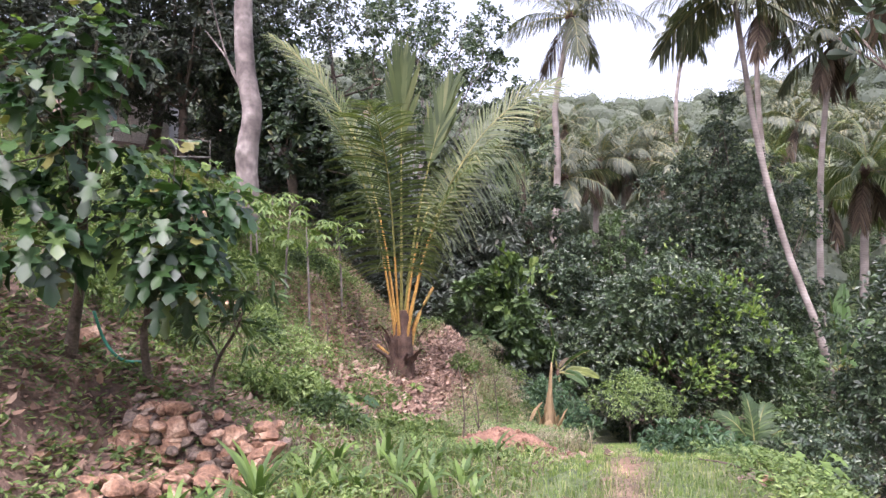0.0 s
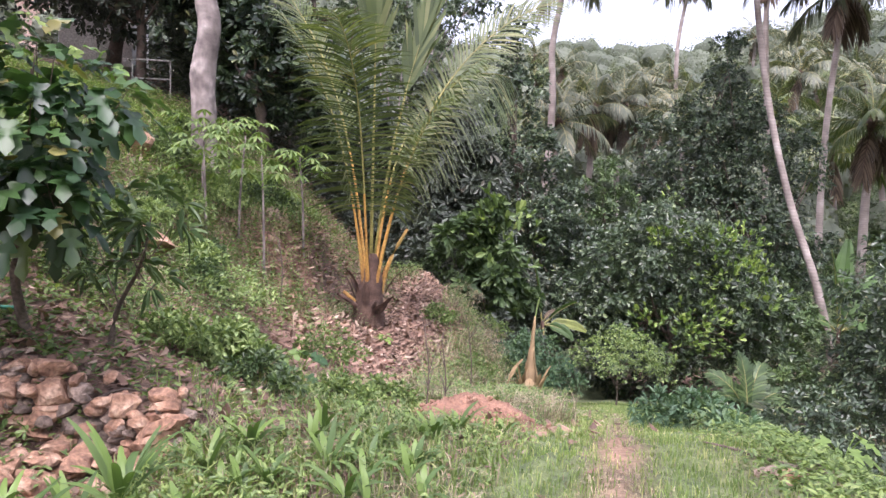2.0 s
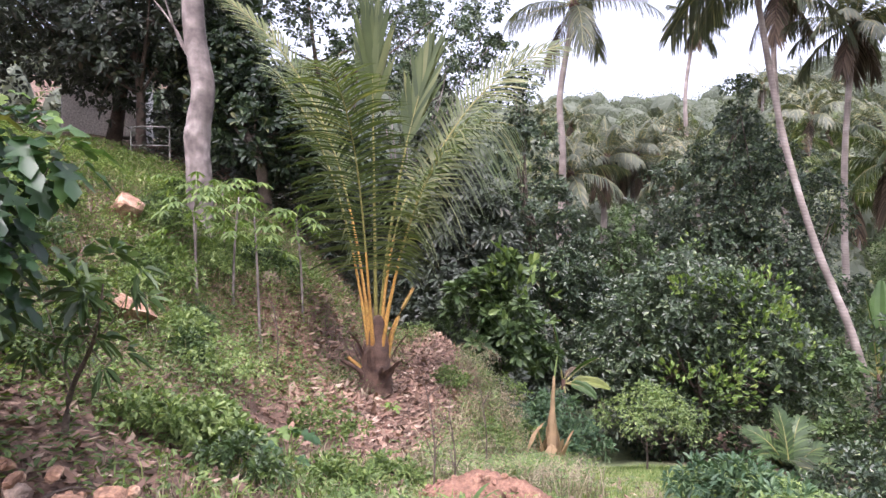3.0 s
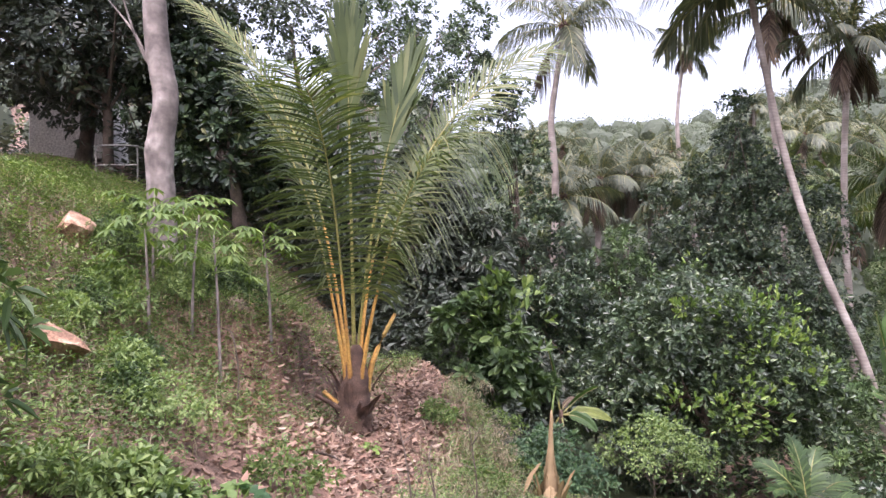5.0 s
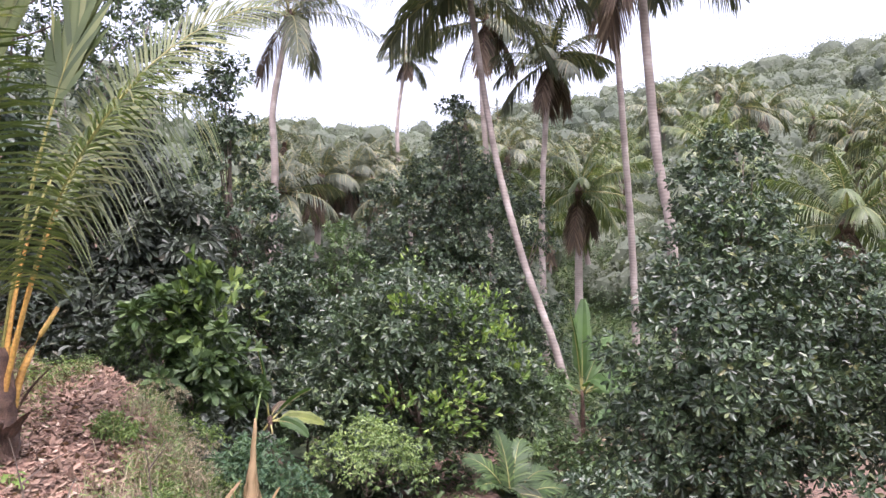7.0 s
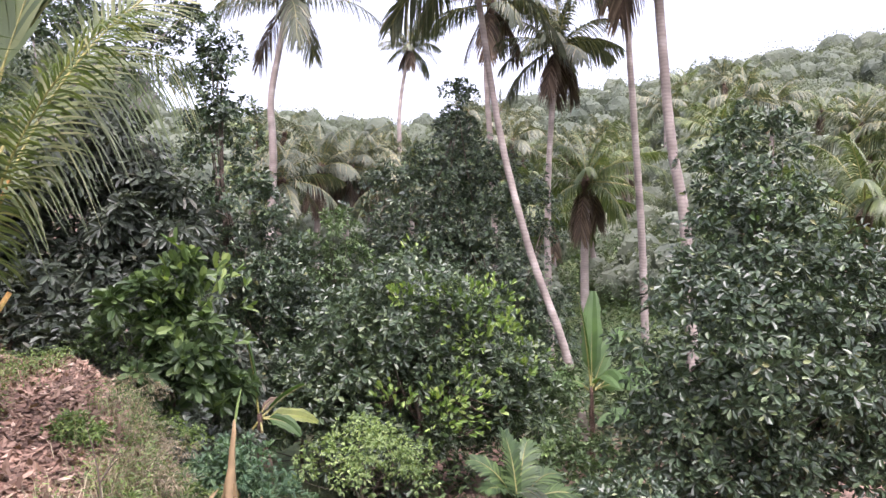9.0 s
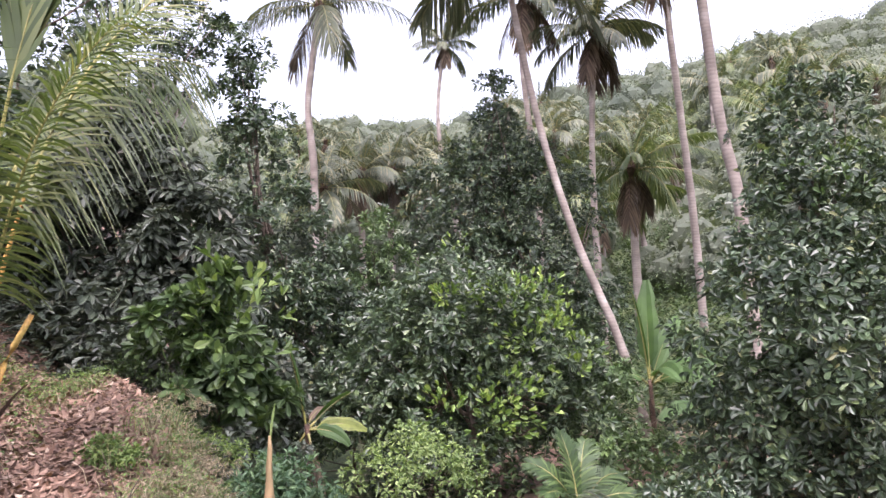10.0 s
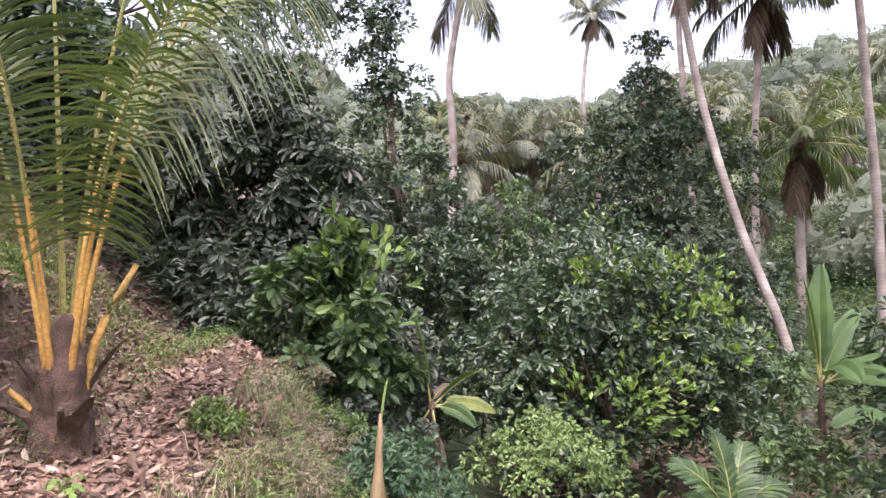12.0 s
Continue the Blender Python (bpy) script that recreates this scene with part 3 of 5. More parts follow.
tall_palm(on(20.0, 31), [on(20.0, 31), (19.85, 31, 1.8), (19.5, 31, 7), (18.9, 31, 15.2)], 25, "tall coconut palm with a slim grey trunk", 4.6, 0.17, 20, dead=2)
tall_palm(on(17.4, 25), [on(17.4, 25), (17.1, 25, 2.1), (16.5, 25, 5.5), (15.9, 25, 12.4)], 26, "tall coconut palm with a thick leaning trunk", 4.4, 0.2, 20, dead=2)
tall_palm(on(17.6, 40), [on(17.6, 40), (17.4, 40, 5), (17.0, 40, 11), (17.3, 40, 14.6)], 27, "tall coconut palm behind the leaning one", 4.0, 0.17, 18, dead=3)
tall_palm(on(23.4, 41), [on(23.4, 41), (23.4, 41, 2), (23.5, 41, 4), (23.5, 41, 5.9)], 28, "low coconut palm with brown dead fronds hanging", 4.2, 0.24, 18, dead=4, leaf=FROND)
tall_palm(on(31.3, 30), [on(31.3, 30), (31.3, 30, 0), (31.2, 30, 3.4)], 29, "broad coconut palm with pale green fronds", 5.0, 0.28, 20, dead=4, leaf=FROND)
for i, (x, y, h) in enumerate(((12.0, 58, 8.3), (14.6, 60, 8.8), (17.0, 62, 8.8))):
    g = on(x, y)
    tall_palm(g, [g, (x, y, (g[2] + h) / 2), (x + 0.3, y, h)], 40 + i, "coconut palm on the far slope with drooping brown fronds", 4.4, 0.28, 17, dead=4, group="palms on the far slope")


def hillside_palms():
    """More palms over the far slope, each copied from one of two."""
    rng = np.random.default_rng(5)
    models = []
    for i, h in enumerate((6.5, 9.0)):
        g = on(26.0 + 6 * i, 60.0 + 8 * i)
        models.append(tall_palm(g, [g, (g[0] + 0.2, g[1], g[2] + h / 2), (g[0] + 0.6, g[1], g[2] + h)], 60 + i, "coconut palm among the trees of the far slope", 4.3, 0.22, 15, dead=1, leaf=(FROND, FROND_OLD)[i], group="palms on the far slope", pairs=22))
    for i in range(60):
        az, d = radians(rng.uniform(6, 58)), rng.uniform(48, 120)
        x, y = 1 + d * math.sin(az), 4 + d * math.cos(az)
        copy_thing(models[i % 2], pose(*on(x, y), rng.uniform(-5, 5), rng.uniform(-5, 5), rng.uniform(0, 360)))


hillside_palms()

# ---- broadleaf trees of the valley ----
tree("jackfruit_tree", on(3.5, 28), [(3.05, 28, 6.3, 0.7, 0.8, 1.6), (3.2, 28, 4.2, 1.2, 1.3, 1.7), (3.5, 27.8, 1.6, 1.9, 1.7, 2.0), (3.6, 27.5, -0.8, 2.3, 2.0, 2.0), (4.6, 27.3, -2.4, 2.2, 1.8, 1.8), (2.0, 27, -1.6, 1.7, 1.6, 1.9), (2.0, 27.4, 1.0, 1.5, 1.4, 1.8), (4.9, 27.4, 0.0, 1.6, 1.5, 1.7)], 4800, 0.2, DARK, DARK_BARK, 0.16, "tall narrow jackfruit tree with dark glossy leaves", 1)
tree("jackfruit_tree", on(7.6, 23.6), [(7.3, 23.2, -0.1, 1.7, 1.7, 1.5), (6.0, 23.4, -0.9, 1.6, 1.6, 1.5), (8.9, 23.4, -1.0, 1.6, 1.6, 1.5), (7.6, 23.5, -2.5, 2.4, 1.6, 1.7), (5.4, 23.2, -2.5, 1.4, 1.4, 1.5), (9.7, 23.0, -2.7, 1.3, 1.4, 1.6), (7.4, 24.0, -3.9, 2.0, 1.3, 1.1)], 4000, 0.19, JACK, DARK_BARK, 0.17, "rounded jackfruit tree with bright young shoots on top", 2, shoots=([(7.4, 22.9, 1.15, 0.55, 0.6, 0.7), (8.6, 22.2, -0.2, 1.0, 0.8, 0.8), (9.2, 22.0, -1.0, 0.8, 0.7, 0.8), (8.0, 21.9, -0.6, 0.9, 0.7, 0.8), (9.7, 21.9, -1.8, 0.5, 0.6, 0.8), (6.6, 22.4, 0.3, 0.6, 0.5, 0.5), (7.0, 21.4, -2.2, 1.2, 0.6, 0.9)], 300, BRIGHT))
tree("jackfruit_tree", on(11.5, 31), [(11.7, 31, 6.4, 0.7, 0.8, 1.6), (11.6, 31, 4.4, 1.9, 1.6, 1.7), (10.2, 30.8, 2.9, 2.5, 1.8, 1.9), (13.3, 30.6, 2.8, 2.3, 1.8, 2.1), (11.6, 30.4, 0.2, 3.2, 2.0, 2.2), (9.6, 30.4, 0.4, 1.9, 1.6, 1.8), (13.6, 30, -1.2, 2.2, 1.8, 2.2), (11.6, 29.6, -2.4, 2.8, 1.8, 2.0)], 6200, 0.2, DARK, DARK_BARK, 0.17, "dark jackfruit tree with a pointed top", 3)
tree("wild_tree", on(6.5, 28), [(6.3, 28, 1.8, 0.9, 0.9, 1.2), (6.5, 27.8, 0.2, 1.6, 1.4, 1.3), (6.2, 27.6, -1.4, 1.7, 1.4, 1.4)], 900, 0.17, MID, DARK_BARK, 0.1, "light green tree between the jackfruit trees", 4)
tree("mango_tree", on(-0.4, 24.2), [(0.1, 24, 3.3, 1.2, 1.3, 1.5), (-0.6, 24, 2.2, 1.8, 1.6, 1.6), (1.1, 23.8, 1.8, 1.3, 1.3, 1.5), (-1.8, 24, 1.4, 1.4, 1.4, 1.4), (0.6, 23.4, 0.2, 1.7, 1.4, 1.3), (-0.9, 23.6, 0.4, 1.6, 1.4, 1.1)], 2600, 0.27, BLACKISH, DARK_BARK, 0.17, "broad tree with drooping blackish leaves behind the palm", 5, per=7, wide=0.4, sag=0.45)
tree("young_tree", on(1.5, 20.6), [(1.5, 20.5, 0.7, 0.65, 0.6, 0.6), (1.1, 20.4, 0.1, 0.9, 0.7, 0.6), (2.0, 20.3, -0.2, 0.75, 0.6, 0.6), (1.7, 20.3, -0.8, 0.85, 0.6, 0.5), (2.3, 20.1, -1.4, 0.7, 0.6, 0.5), (1.2, 20.1, -1.0, 0.7, 0.5, 0.5)], 400, 0.3, MID, DARK_BARK, 0.05, "young tree with large light green leaves beside the litter slope", 6, per=7, wide=0.4, shoots=([(1.9, 20.1, 0.1, 0.8, 0.6, 1.0), (2.2, 20.0, -0.6, 0.6, 0.5, 0.5)], 45, WEED))
tree("jackfruit_tree", on(11.4, 15.8), [(11.6, 16.6, 2.7, 1.0, 1.0, 1.3), (11.4, 16, 1.0, 1.7, 1.5, 1.4), (10.4, 15.1, -0.5, 2.1, 1.8, 1.5), (12.6, 15.2, -0.2, 1.8, 1.6, 1.7), (11.2, 15.6, -2.2, 2.2, 1.6, 1.6), (9.6, 15.4, -2.2, 1.5, 1.4, 1.5), (13.2, 15.0, -1.8, 1.8, 1.6, 1.7), (11.2, 16.2, -3.9, 2.0, 1.4, 1.2)], 8600, 0.155, DARK, DARK_BARK, 0.16, "jackfruit tree with grey-green leaves below the path", 7, shoots=([(11.3, 15.5, 1.4, 1.4, 1.2, 0.9)], 40, MID))
tree("jackfruit_tree", on(15.5, 13.5), [(15.4, 13.8, 0.4, 1.9, 1.8, 1.5), (14.6, 13.4, -1.4, 2.0, 1.8, 1.7), (16.2, 13, -1.6, 2.0, 1.8, 1.8), (15, 13, -3.2, 2.3, 1.8, 1.6)], 2000, 0.2, MID, DARK_BARK, 0.15, "jackfruit tree with paler leaves lower on the slope", 8)
# last two lobes lie out of view, added to shade the tree below
tree("jackfruit_tree", on(6.3, 4.2), [(3.66, 6.4, 3.3, 0.36, 0.4, 0.42), (5.2, 5.4, 3.9, 1.0, 1.0, 0.8), (6.3, 4.2, 5.0, 1.6, 1.6, 1.3), (8.8, 5.4, 4.2, 1.8, 1.6, 1.4), (10.2, 7.0, 3.4, 1.7, 1.6, 1.4)], 1500, 0.2, DARK, DARK_BARK, 0.13, "jackfruit tree whose branch hangs over the path edge, with unseen shading lobes", 9)
tree("thicket", on(2.6, 22.8), [(2.4, 22.8, -1.6, 1.2, 1.0, 1.1), (1.0, 22.0, -1.3, 1.3, 1.0, 1.0), (1.6, 19.2, -2.1, 0.7, 0.6, 0.6), (0.0, 21.6, -0.8, 1.0, 0.9, 0.8), (2.4, 21.0, -2.9, 1.0, 0.8, 0.9)], 2000, 0.2, BLACKISH, DARK_BARK, 0.06, "shady thicket under the trees beyond the litter slope", 18, category="shrub")
tree("thicket", on(5.2, 26.2), [(5.0, 26, -2.6, 1.6, 1.1, 1.4), (6.6, 25.8, -3.0, 1.3, 1.1, 1.3), (2.6, 25.8, -2.9, 1.4, 1.1, 1.3)], 1300, 0.2, DARK, DARK_BARK, 0.06, "dark thicket between the jackfruit trees", 19, category="shrub")
tree("thicket", on(11.6, 23.6), [(11.0, 23.4, -2.6, 1.1, 1.0, 1.2), (12.0, 22.2, -4.2, 1.3, 0.9, 0.7), (10.2, 22.0, -3.8, 1.2, 1.0, 1.0), (15.0, 24.5, -2.6, 1.2, 1.0, 1.3)], 1300, 0.18, MID, DARK_BARK, 0.05, "leafy thicket at the foot of the leaning palm", 20, category="shrub")
tree("thicket", on(5.0, 10.6), [(5.1, 10.7, -2.2, 0.9, 0.9, 0.6), (5.9, 11.6, -2.5, 1.0, 0.9, 0.7), (4.7, 9.6, -2.0, 0.7, 0.7, 0.5)], 700, 0.12, DARK, DARK_BARK, 0.04, "dark shrubs on the drop beside the path", 28, category="shrub")
tree("thicket", on(6.6, 13.6), [(6.5, 13.6, -2.7, 1.1, 1.0, 0.8), (7.4, 14.6, -2.9, 1.1, 1.0, 0.9), (5.6, 14.4, -2.9, 0.9, 0.9, 0.6)], 900, 0.13, DARK, DARK_BARK, 0.04, "dark leafy shrubs on the slope below the path", 29, category="shrub")
tree("weed_clump", on(3.45, 10.2), [(3.5, 10.2, -1.15, 0.4, 0.35, 0.25), (3.1, 10.4, -1.2, 0.3, 0.3, 0.22), (3.8, 9.8, -1.25, 0.35, 0.3, 0.22)], 170, 0.13, BLUISH, DARK_BARK, 0.012, "blue-green feathery weeds at the edge of the path", 30, per=8, wide=0.3, category="weeds", core=0.9)
# trees up the bank
tree("forest_tree", on(-9.5, 24), [(-9.4, 24, 8.5, 3.2, 2.4, 2.8), (-7.0, 23.4, 6.8, 2.6, 2.2, 2.2), (-11.5, 23, 7.2, 2.8, 2.2, 2.2), (-8.5, 23, 10.8, 3.4, 2.4, 2.4), (-5.6, 24, 9.5, 2.6, 2.2, 2.4)], 4200, 0.2, BLACKISH, DARK_BARK, 0.22, "dense dark forest tree up the bank", 12)
tree("forest_tree", on(-4.2, 21), [(-4.0, 20.6, 4.4, 1.5, 1.3, 1.5), (-5.2, 20.8, 5.6, 1.4, 1.3, 1.4), (-2.8, 21, 3.6, 1.3, 1.2, 1.5), (-5.6, 21.2, 6.8, 1.3, 1.2, 1.2)], 1900, 0.24, DARK, DARK_BARK, 0.17, "dark broadleaf tree behind the grey trunk", 13, wide=0.48)
tree("forest_tree", on(-2.5, 27), [(-2.6, 27, 6.0, 2.6, 2.0, 2.4), (-1.0, 27.2, 8.2, 2.4, 2.0, 2.0), (-4.2, 27, 9.6, 2.6, 2.0, 2.2)], 1000, 0.2, JACK, DARK_BARK, 0.2, "tree with a high thin crown behind the palm", 14)
tree("airy_tree", on(0.5, 33), [(0.4, 33, 10.4, 2.4, 1.6, 2.0), (-2.0, 33, 11.4, 1.8, 1.5, 1.8), (1.6, 33, 8.2, 1.4, 1.2, 1.6), (-1.0, 33, 8.4, 2.2, 1.6, 1.8), (1.6, 33, 11.4, 1.2, 1.2, 1.2), (2.3, 33, 9.6, 0.9, 1.0, 1.1)], 1500, 0.2, JACK, BARK, 0.16, "airy tree with sky showing through its thin crown", 15, per=6, core=0.9)
tree("forest_tree", on(-14.5, 22), [(-14.4, 21.6, 8.0, 2.6, 2.2, 2.4), (-12.6, 21, 10.4, 2.8, 2.2, 2.4), (-15, 20, 5.8, 2.2, 2.0, 2.0)], 2200, 0.2, BLACKISH, DARK_BARK, 0.2, "dark forest tree at the top of the bank", 16)


tree("forest_tree", on(-7.6, 21.5), [(-7.6, 21, 6.4, 1.9, 1.5, 1.6), (-6.0, 20.4, 7.4, 1.7, 1.4, 1.5), (-9.2, 20.6, 6.6, 1.8, 1.5, 1.5), (-7.4, 20.4, 8.8, 2.4, 1.8, 1.6), (-9.8, 20, 8.6, 2.0, 1.6, 1.6)], 3000, 0.2, BLACKISH, DARK_BARK, 0.14, "dark forest tree on the bank behind the grey trunk", 25)
tree("forest_tree", on(-11.6, 18.5), [(-11.4, 18.2, 6.4, 1.9, 1.5, 1.6), (-10.2, 17.8, 7.8, 1.8, 1.4, 1.6), (-12.6, 17.6, 7.6, 1.8, 1.5, 1.7)], 1900, 0.2, BLACKISH, DARK_BARK, 0.14, "dark leaning forest tree on the upper bank", 26)
tree("forest_tree", on(-5.6, 25), [(-5.6, 24.6, 5.2, 1.9, 1.5, 1.7), (-3.9, 24.4, 4.4, 1.6, 1.4, 1.6), (-7.2, 25, 4.9, 1.6, 1.4, 1.5), (-2.4, 24.6, 3.2, 1.3, 1.2, 1.6)], 2300, 0.22, DARK, DARK_BARK, 0.16, "dense dark tree filling the gap behind the palm", 27)
# stays out of view, added to keep sky light off the stony bank
tree("forest_tree", on(-7.8, 5.6), [(-7.6, 6.2, 5.4, 1.9, 1.8, 1.4), (-8.0, 3.4, 5.6, 2.0, 1.9, 1.5), (-6.6, 4.4, 6.6, 1.9, 1.9, 1.4), (-8.6, 8.2, 5.8, 1.8, 1.6, 1.4), (-5.2, 2.6, 6.4, 1.6, 1.6, 1.2)], 800, 0.22, BLACKISH, DARK_BARK, 0.17, "unseen forest tree added to shade the stony bank", 34)
# two trees behind the camera, never seen, added to dim the foreground
tree("forest_tree", on(-4.5, -4.5), [(-4.4, -4.4, 5.6, 2.2, 2.0, 1.6), (-2.6, -5.2, 6.2, 2.0, 1.8, 1.5), (-6.0, -3.6, 5.0, 1.8, 1.8, 1.4)], 1200, 0.22, DARK, DARK_BARK, 0.17, "unseen forest tree added behind the camera for shade", 35)
tree("forest_tree", on(5.2, -4.0), [(5.2, -4, 4.6, 2.1, 2.0, 1.6), (6.4, -2.6, 3.6, 1.8, 1.8, 1.5), (4.0, -5.4, 5.4, 1.8, 1.8, 1.4)], 1200, 0.22, DARK, DARK_BARK, 0.17, "unseen forest tree added behind the camera, outer side, for shade", 36)
def grey_trunk():
    """The tall grey trunk on the bank; its crown is far overhead."""
    rng = np.random.default_rng(17)
    b = on(-4.3, 16.2)
    t = thing("grey_trunk_tree", pose(*b), "tall tree with a bent pale grey trunk on the bank", "tree")
    axis = spline([(0.02, 0, -0.2), (0.03, 0, 0.8), (0.0, 0, 1.8), (0.12, 0, 2.7), (-0.02, 0, 3.6), (-0.08, 0, 5.0), (0, 0, 7.5), (0.2, 0, 10)], 44)
    s = np.linspace(0, 1, 44)
    piece("trunk", tube(axis, 0.25 * (1 - 0.3 * s) * (1 + 0.35 * np.exp(-s * 25)) + 0.02 * np.exp(-((s - 0.28) / 0.03) ** 2), 18, rng, 0.02), BARK, t, "", True)
    lob = [(0.2, 0, 11, 3.0, 2.6, 1.8), (-1.5, 0.5, 10, 2.0, 1.8, 1.4), (1.6, 0.4, 10.2, 2.0, 1.8, 1.4)]
    piece("crown", crown(rng, lob, 1200, 0.22)[0], DARK, t)
    for e in ((-1.0, 0.2, 4.6), (-0.7, -0.4, 5.2)):
        piece("dead_branch", tube(spline([(-0.1, 0, 3.2), (-0.45, 0.05, 3.9), e], 9), np.linspace(0.035, 0.008, 9), 6), BARK, t)


grey_trunk()


# ---- bananas ----
def banana_leaf(rng, L, W, az, e0, droop, ribs=16, torn=0.25, turn=0.0):
    """A banana blade with a channelled midrib and frayed edge."""
    s = np.linspace(0, 1, ribs)
    e = np.radians(e0 - droop * s ** 1.4)
    a = radians(az)
    T = np.stack([np.cos(e) * math.sin(a), np.cos(e) * math.cos(a), np.sin(e)], -1)
    P = np.cumsum(T * L / ribs, 0)
    side = np.array([math.cos(a), -math.sin(a), 0])
    up = np.cross(side, T)
    c, s_ = math.cos(radians(turn)), math.sin(radians(turn))
    side, up = side * c + up * s_, up * c - side * s_
    w = W * np.sin(np.pi * np.clip(s * 0.9 + 0.06, 0, 1)) ** 0.6 * np.clip((s - 0.12) * 8, 0.06, 1)
    V, F = [], []
    for k in range(ribs):
        cut = 1 - torn * rng.random(2)
        V += [P[k] - side[k] * w[k] / 2 * cut[0] + up[k] * w[k] * 0.08, P[k] - side[k] * w[k] / 4 + up[k] * w[k] * 0.1, P[k], P[k] + side[k] * w[k] / 4 + up[k] * w[k] * 0.1, P[k] + side[k] * w[k] / 2 * cut[1] + up[k] * w[k] * 0.08]
    for k in range(ribs - 1):
        for j in range(4):
            F.append((5 * k + j, 5 * k + j + 1, 5 * k + j + 6, 5 * k + j + 5))
    return (np.array(V), np.array(F)), tube(P - up * 0.012, np.linspace(0.025, 0.006, ribs), 6)


young_palm()


def banana(base, h, blades, label, seed, dry=0):
    rng = np.random.default_rng(seed)
    t = thing("banana_plant", pose(*base), label, "banana plant")
    piece("stem", tube(spline([(0, 0, -0.1), (0.03, 0, h * 0.5), (0, 0, h)], 10), np.linspace(0.11, 0.05, 10), 10, rng, 0.05), FIBRE, t, "brown sheathed stem", True)
    for az, e0, dr, L, W, mat in blades:
        bl, rib = banana_leaf(rng, L, W, az, e0, dr, 16, 0.25, -50 if mat is BANANA_YELLOW else (rng.uniform(-55, 55) if e0 < 80 else 0))
        o = piece("leaf", (bl[0] + [0, 0, h * 0.95], bl[1]), mat, t)
        piece("midrib", (rib[0] + [0, 0, h * 0.95], rib[1]), RACHIS, o)
    for i in range(dry):
        bl, rib = banana_leaf(rng, 1.1, 0.22, i * 110 + 30, -60, 25, 10, 0.6)
        piece("dry_leaf", (bl[0] + [0, 0, h * (0.9 - 0.1 * i)], bl[1]), FROND_DEAD, t, "dry brown hanging leaf")


banana(on(3.35, 21.6), 2.15, [(95, 12, 45, 1.25, 0.36, BANANA_YELLOW), (75, 42, 25, 1.2, 0.4, BANANA), (-80, 84, 10, 1.9, 0.45, BANANA), (60, 70, 110, 0.8, 0.15, FROND_DEAD), (120, 5, 60, 1.0, 0.32, BANANA), (-95, -50, 30, 1.0, 0.14, FROND_DEAD), (170, -55, 25, 1.2, 0.14, FROND_DEAD)], "banana plant with one yellowing leaf and dry leaves", 31, 3)
banana(on(12.9, 24.0), 2.6, [(-60, 86, 8, 2.6, 0.6, BANANA), (40, 84, 10, 2.9, 0.65, BANANA), (110, 40, 60, 2.4, 0.65, BANANA), (-110, 35, 70, 2.2, 0.6, BANANA), (190, 45, 80, 2.2, 0.6, BANANA), (150, 30, 60, 2.0, 0.6, BANANA), (70, 62, 30, 2.3, 0.6, BANANA)], "banana plant with broad upright leaves", 32, 2)
banana(on(13.6, 22.0), 1.7, [(200, 50, 80, 2.0, 0.6, BANANA), (120, 50, 80, 2.0, 0.6, BANANA), (-90, 45, 80, 2.0, 0.55, BANANA), (20, 70, 30, 2.0, 0.5, BANANA)], "smaller banana plant beside the larger one", 33, 1)


# ---- shrubs and saplings ----
def low_palm(base, fronds, label, seed, leaf=FROND):
    rng = np.random.default_rng(seed)
    t = thing("palm_seedling", pose(*base), label, "palm seedling")
    for az, e0, dr, L in fronds:
        rib, lf = frond_geometry(rng, az, e0, dr, L, 54, L * 0.34, 0.06, 0.2, rng.uniform(-30, 30), 0.15, 0.3, 0.02, 3)
        fr = piece("frond", lf, leaf, t)
        piece("midrib", rib, RACHIS, fr)


low_palm(on(8.2, 19.4), [(-60, 75, 60, 1.5), (0, 85, 40, 1.7), (70, 60, 80, 1.5), (110, 50, 80, 1.4), (190, 60, 80, 1.2), (-120, 65, 70, 1.4), (40, 78, 50, 1.6)], "young palm with arching green fronds below the path", 51, MID)
low_palm(on(9.4, 18.6), [(-70, 65, 80, 1.9), (60, 70, 70, 1.9), (150, 60, 80, 1.7), (-140, 60, 80, 1.8)], "young palm in the shade of the trees", 52, FROND_OLD)
tree("shrub", on(4.35, 17.2), [(4.3, 17.2, -1.6, 0.5, 0.45, 0.3), (3.8, 17.1, -1.9, 0.5, 0.45, 0.3), (4.95, 17.2, -2.05, 0.5, 0.45, 0.3), (4.6, 16.9, -1.75, 0.5, 0.4, 0.3), (4.2, 16.8, -2.15, 0.5, 0.4, 0.3), (3.5, 17.2, -2.1, 0.3, 0.3, 0.25), (5.2, 17.0, -2.3, 0.35, 0.35, 0.25)], 460, 0.075, PALE, DARK_BARK, 0.024, "pale green small-leaved shrub at the end of the path", 53, per=7, wide=0.5, category="shrub", core=0.8)
tree("shrub", on(2.45, 16.8), [(2.4, 16.7, -1.9, 0.65, 0.5, 0.5), (2.8, 16.6, -2.4, 0.65, 0.5, 0.45), (2.2, 17.2, -2.2, 0.6, 0.5, 0.5)], 480, 0.12, BLUISH, DARK_BARK, 0.02, "blue-green weedy shrub below the litter slope", 54, per=8, wide=0.35, category="shrub", core=0.8)


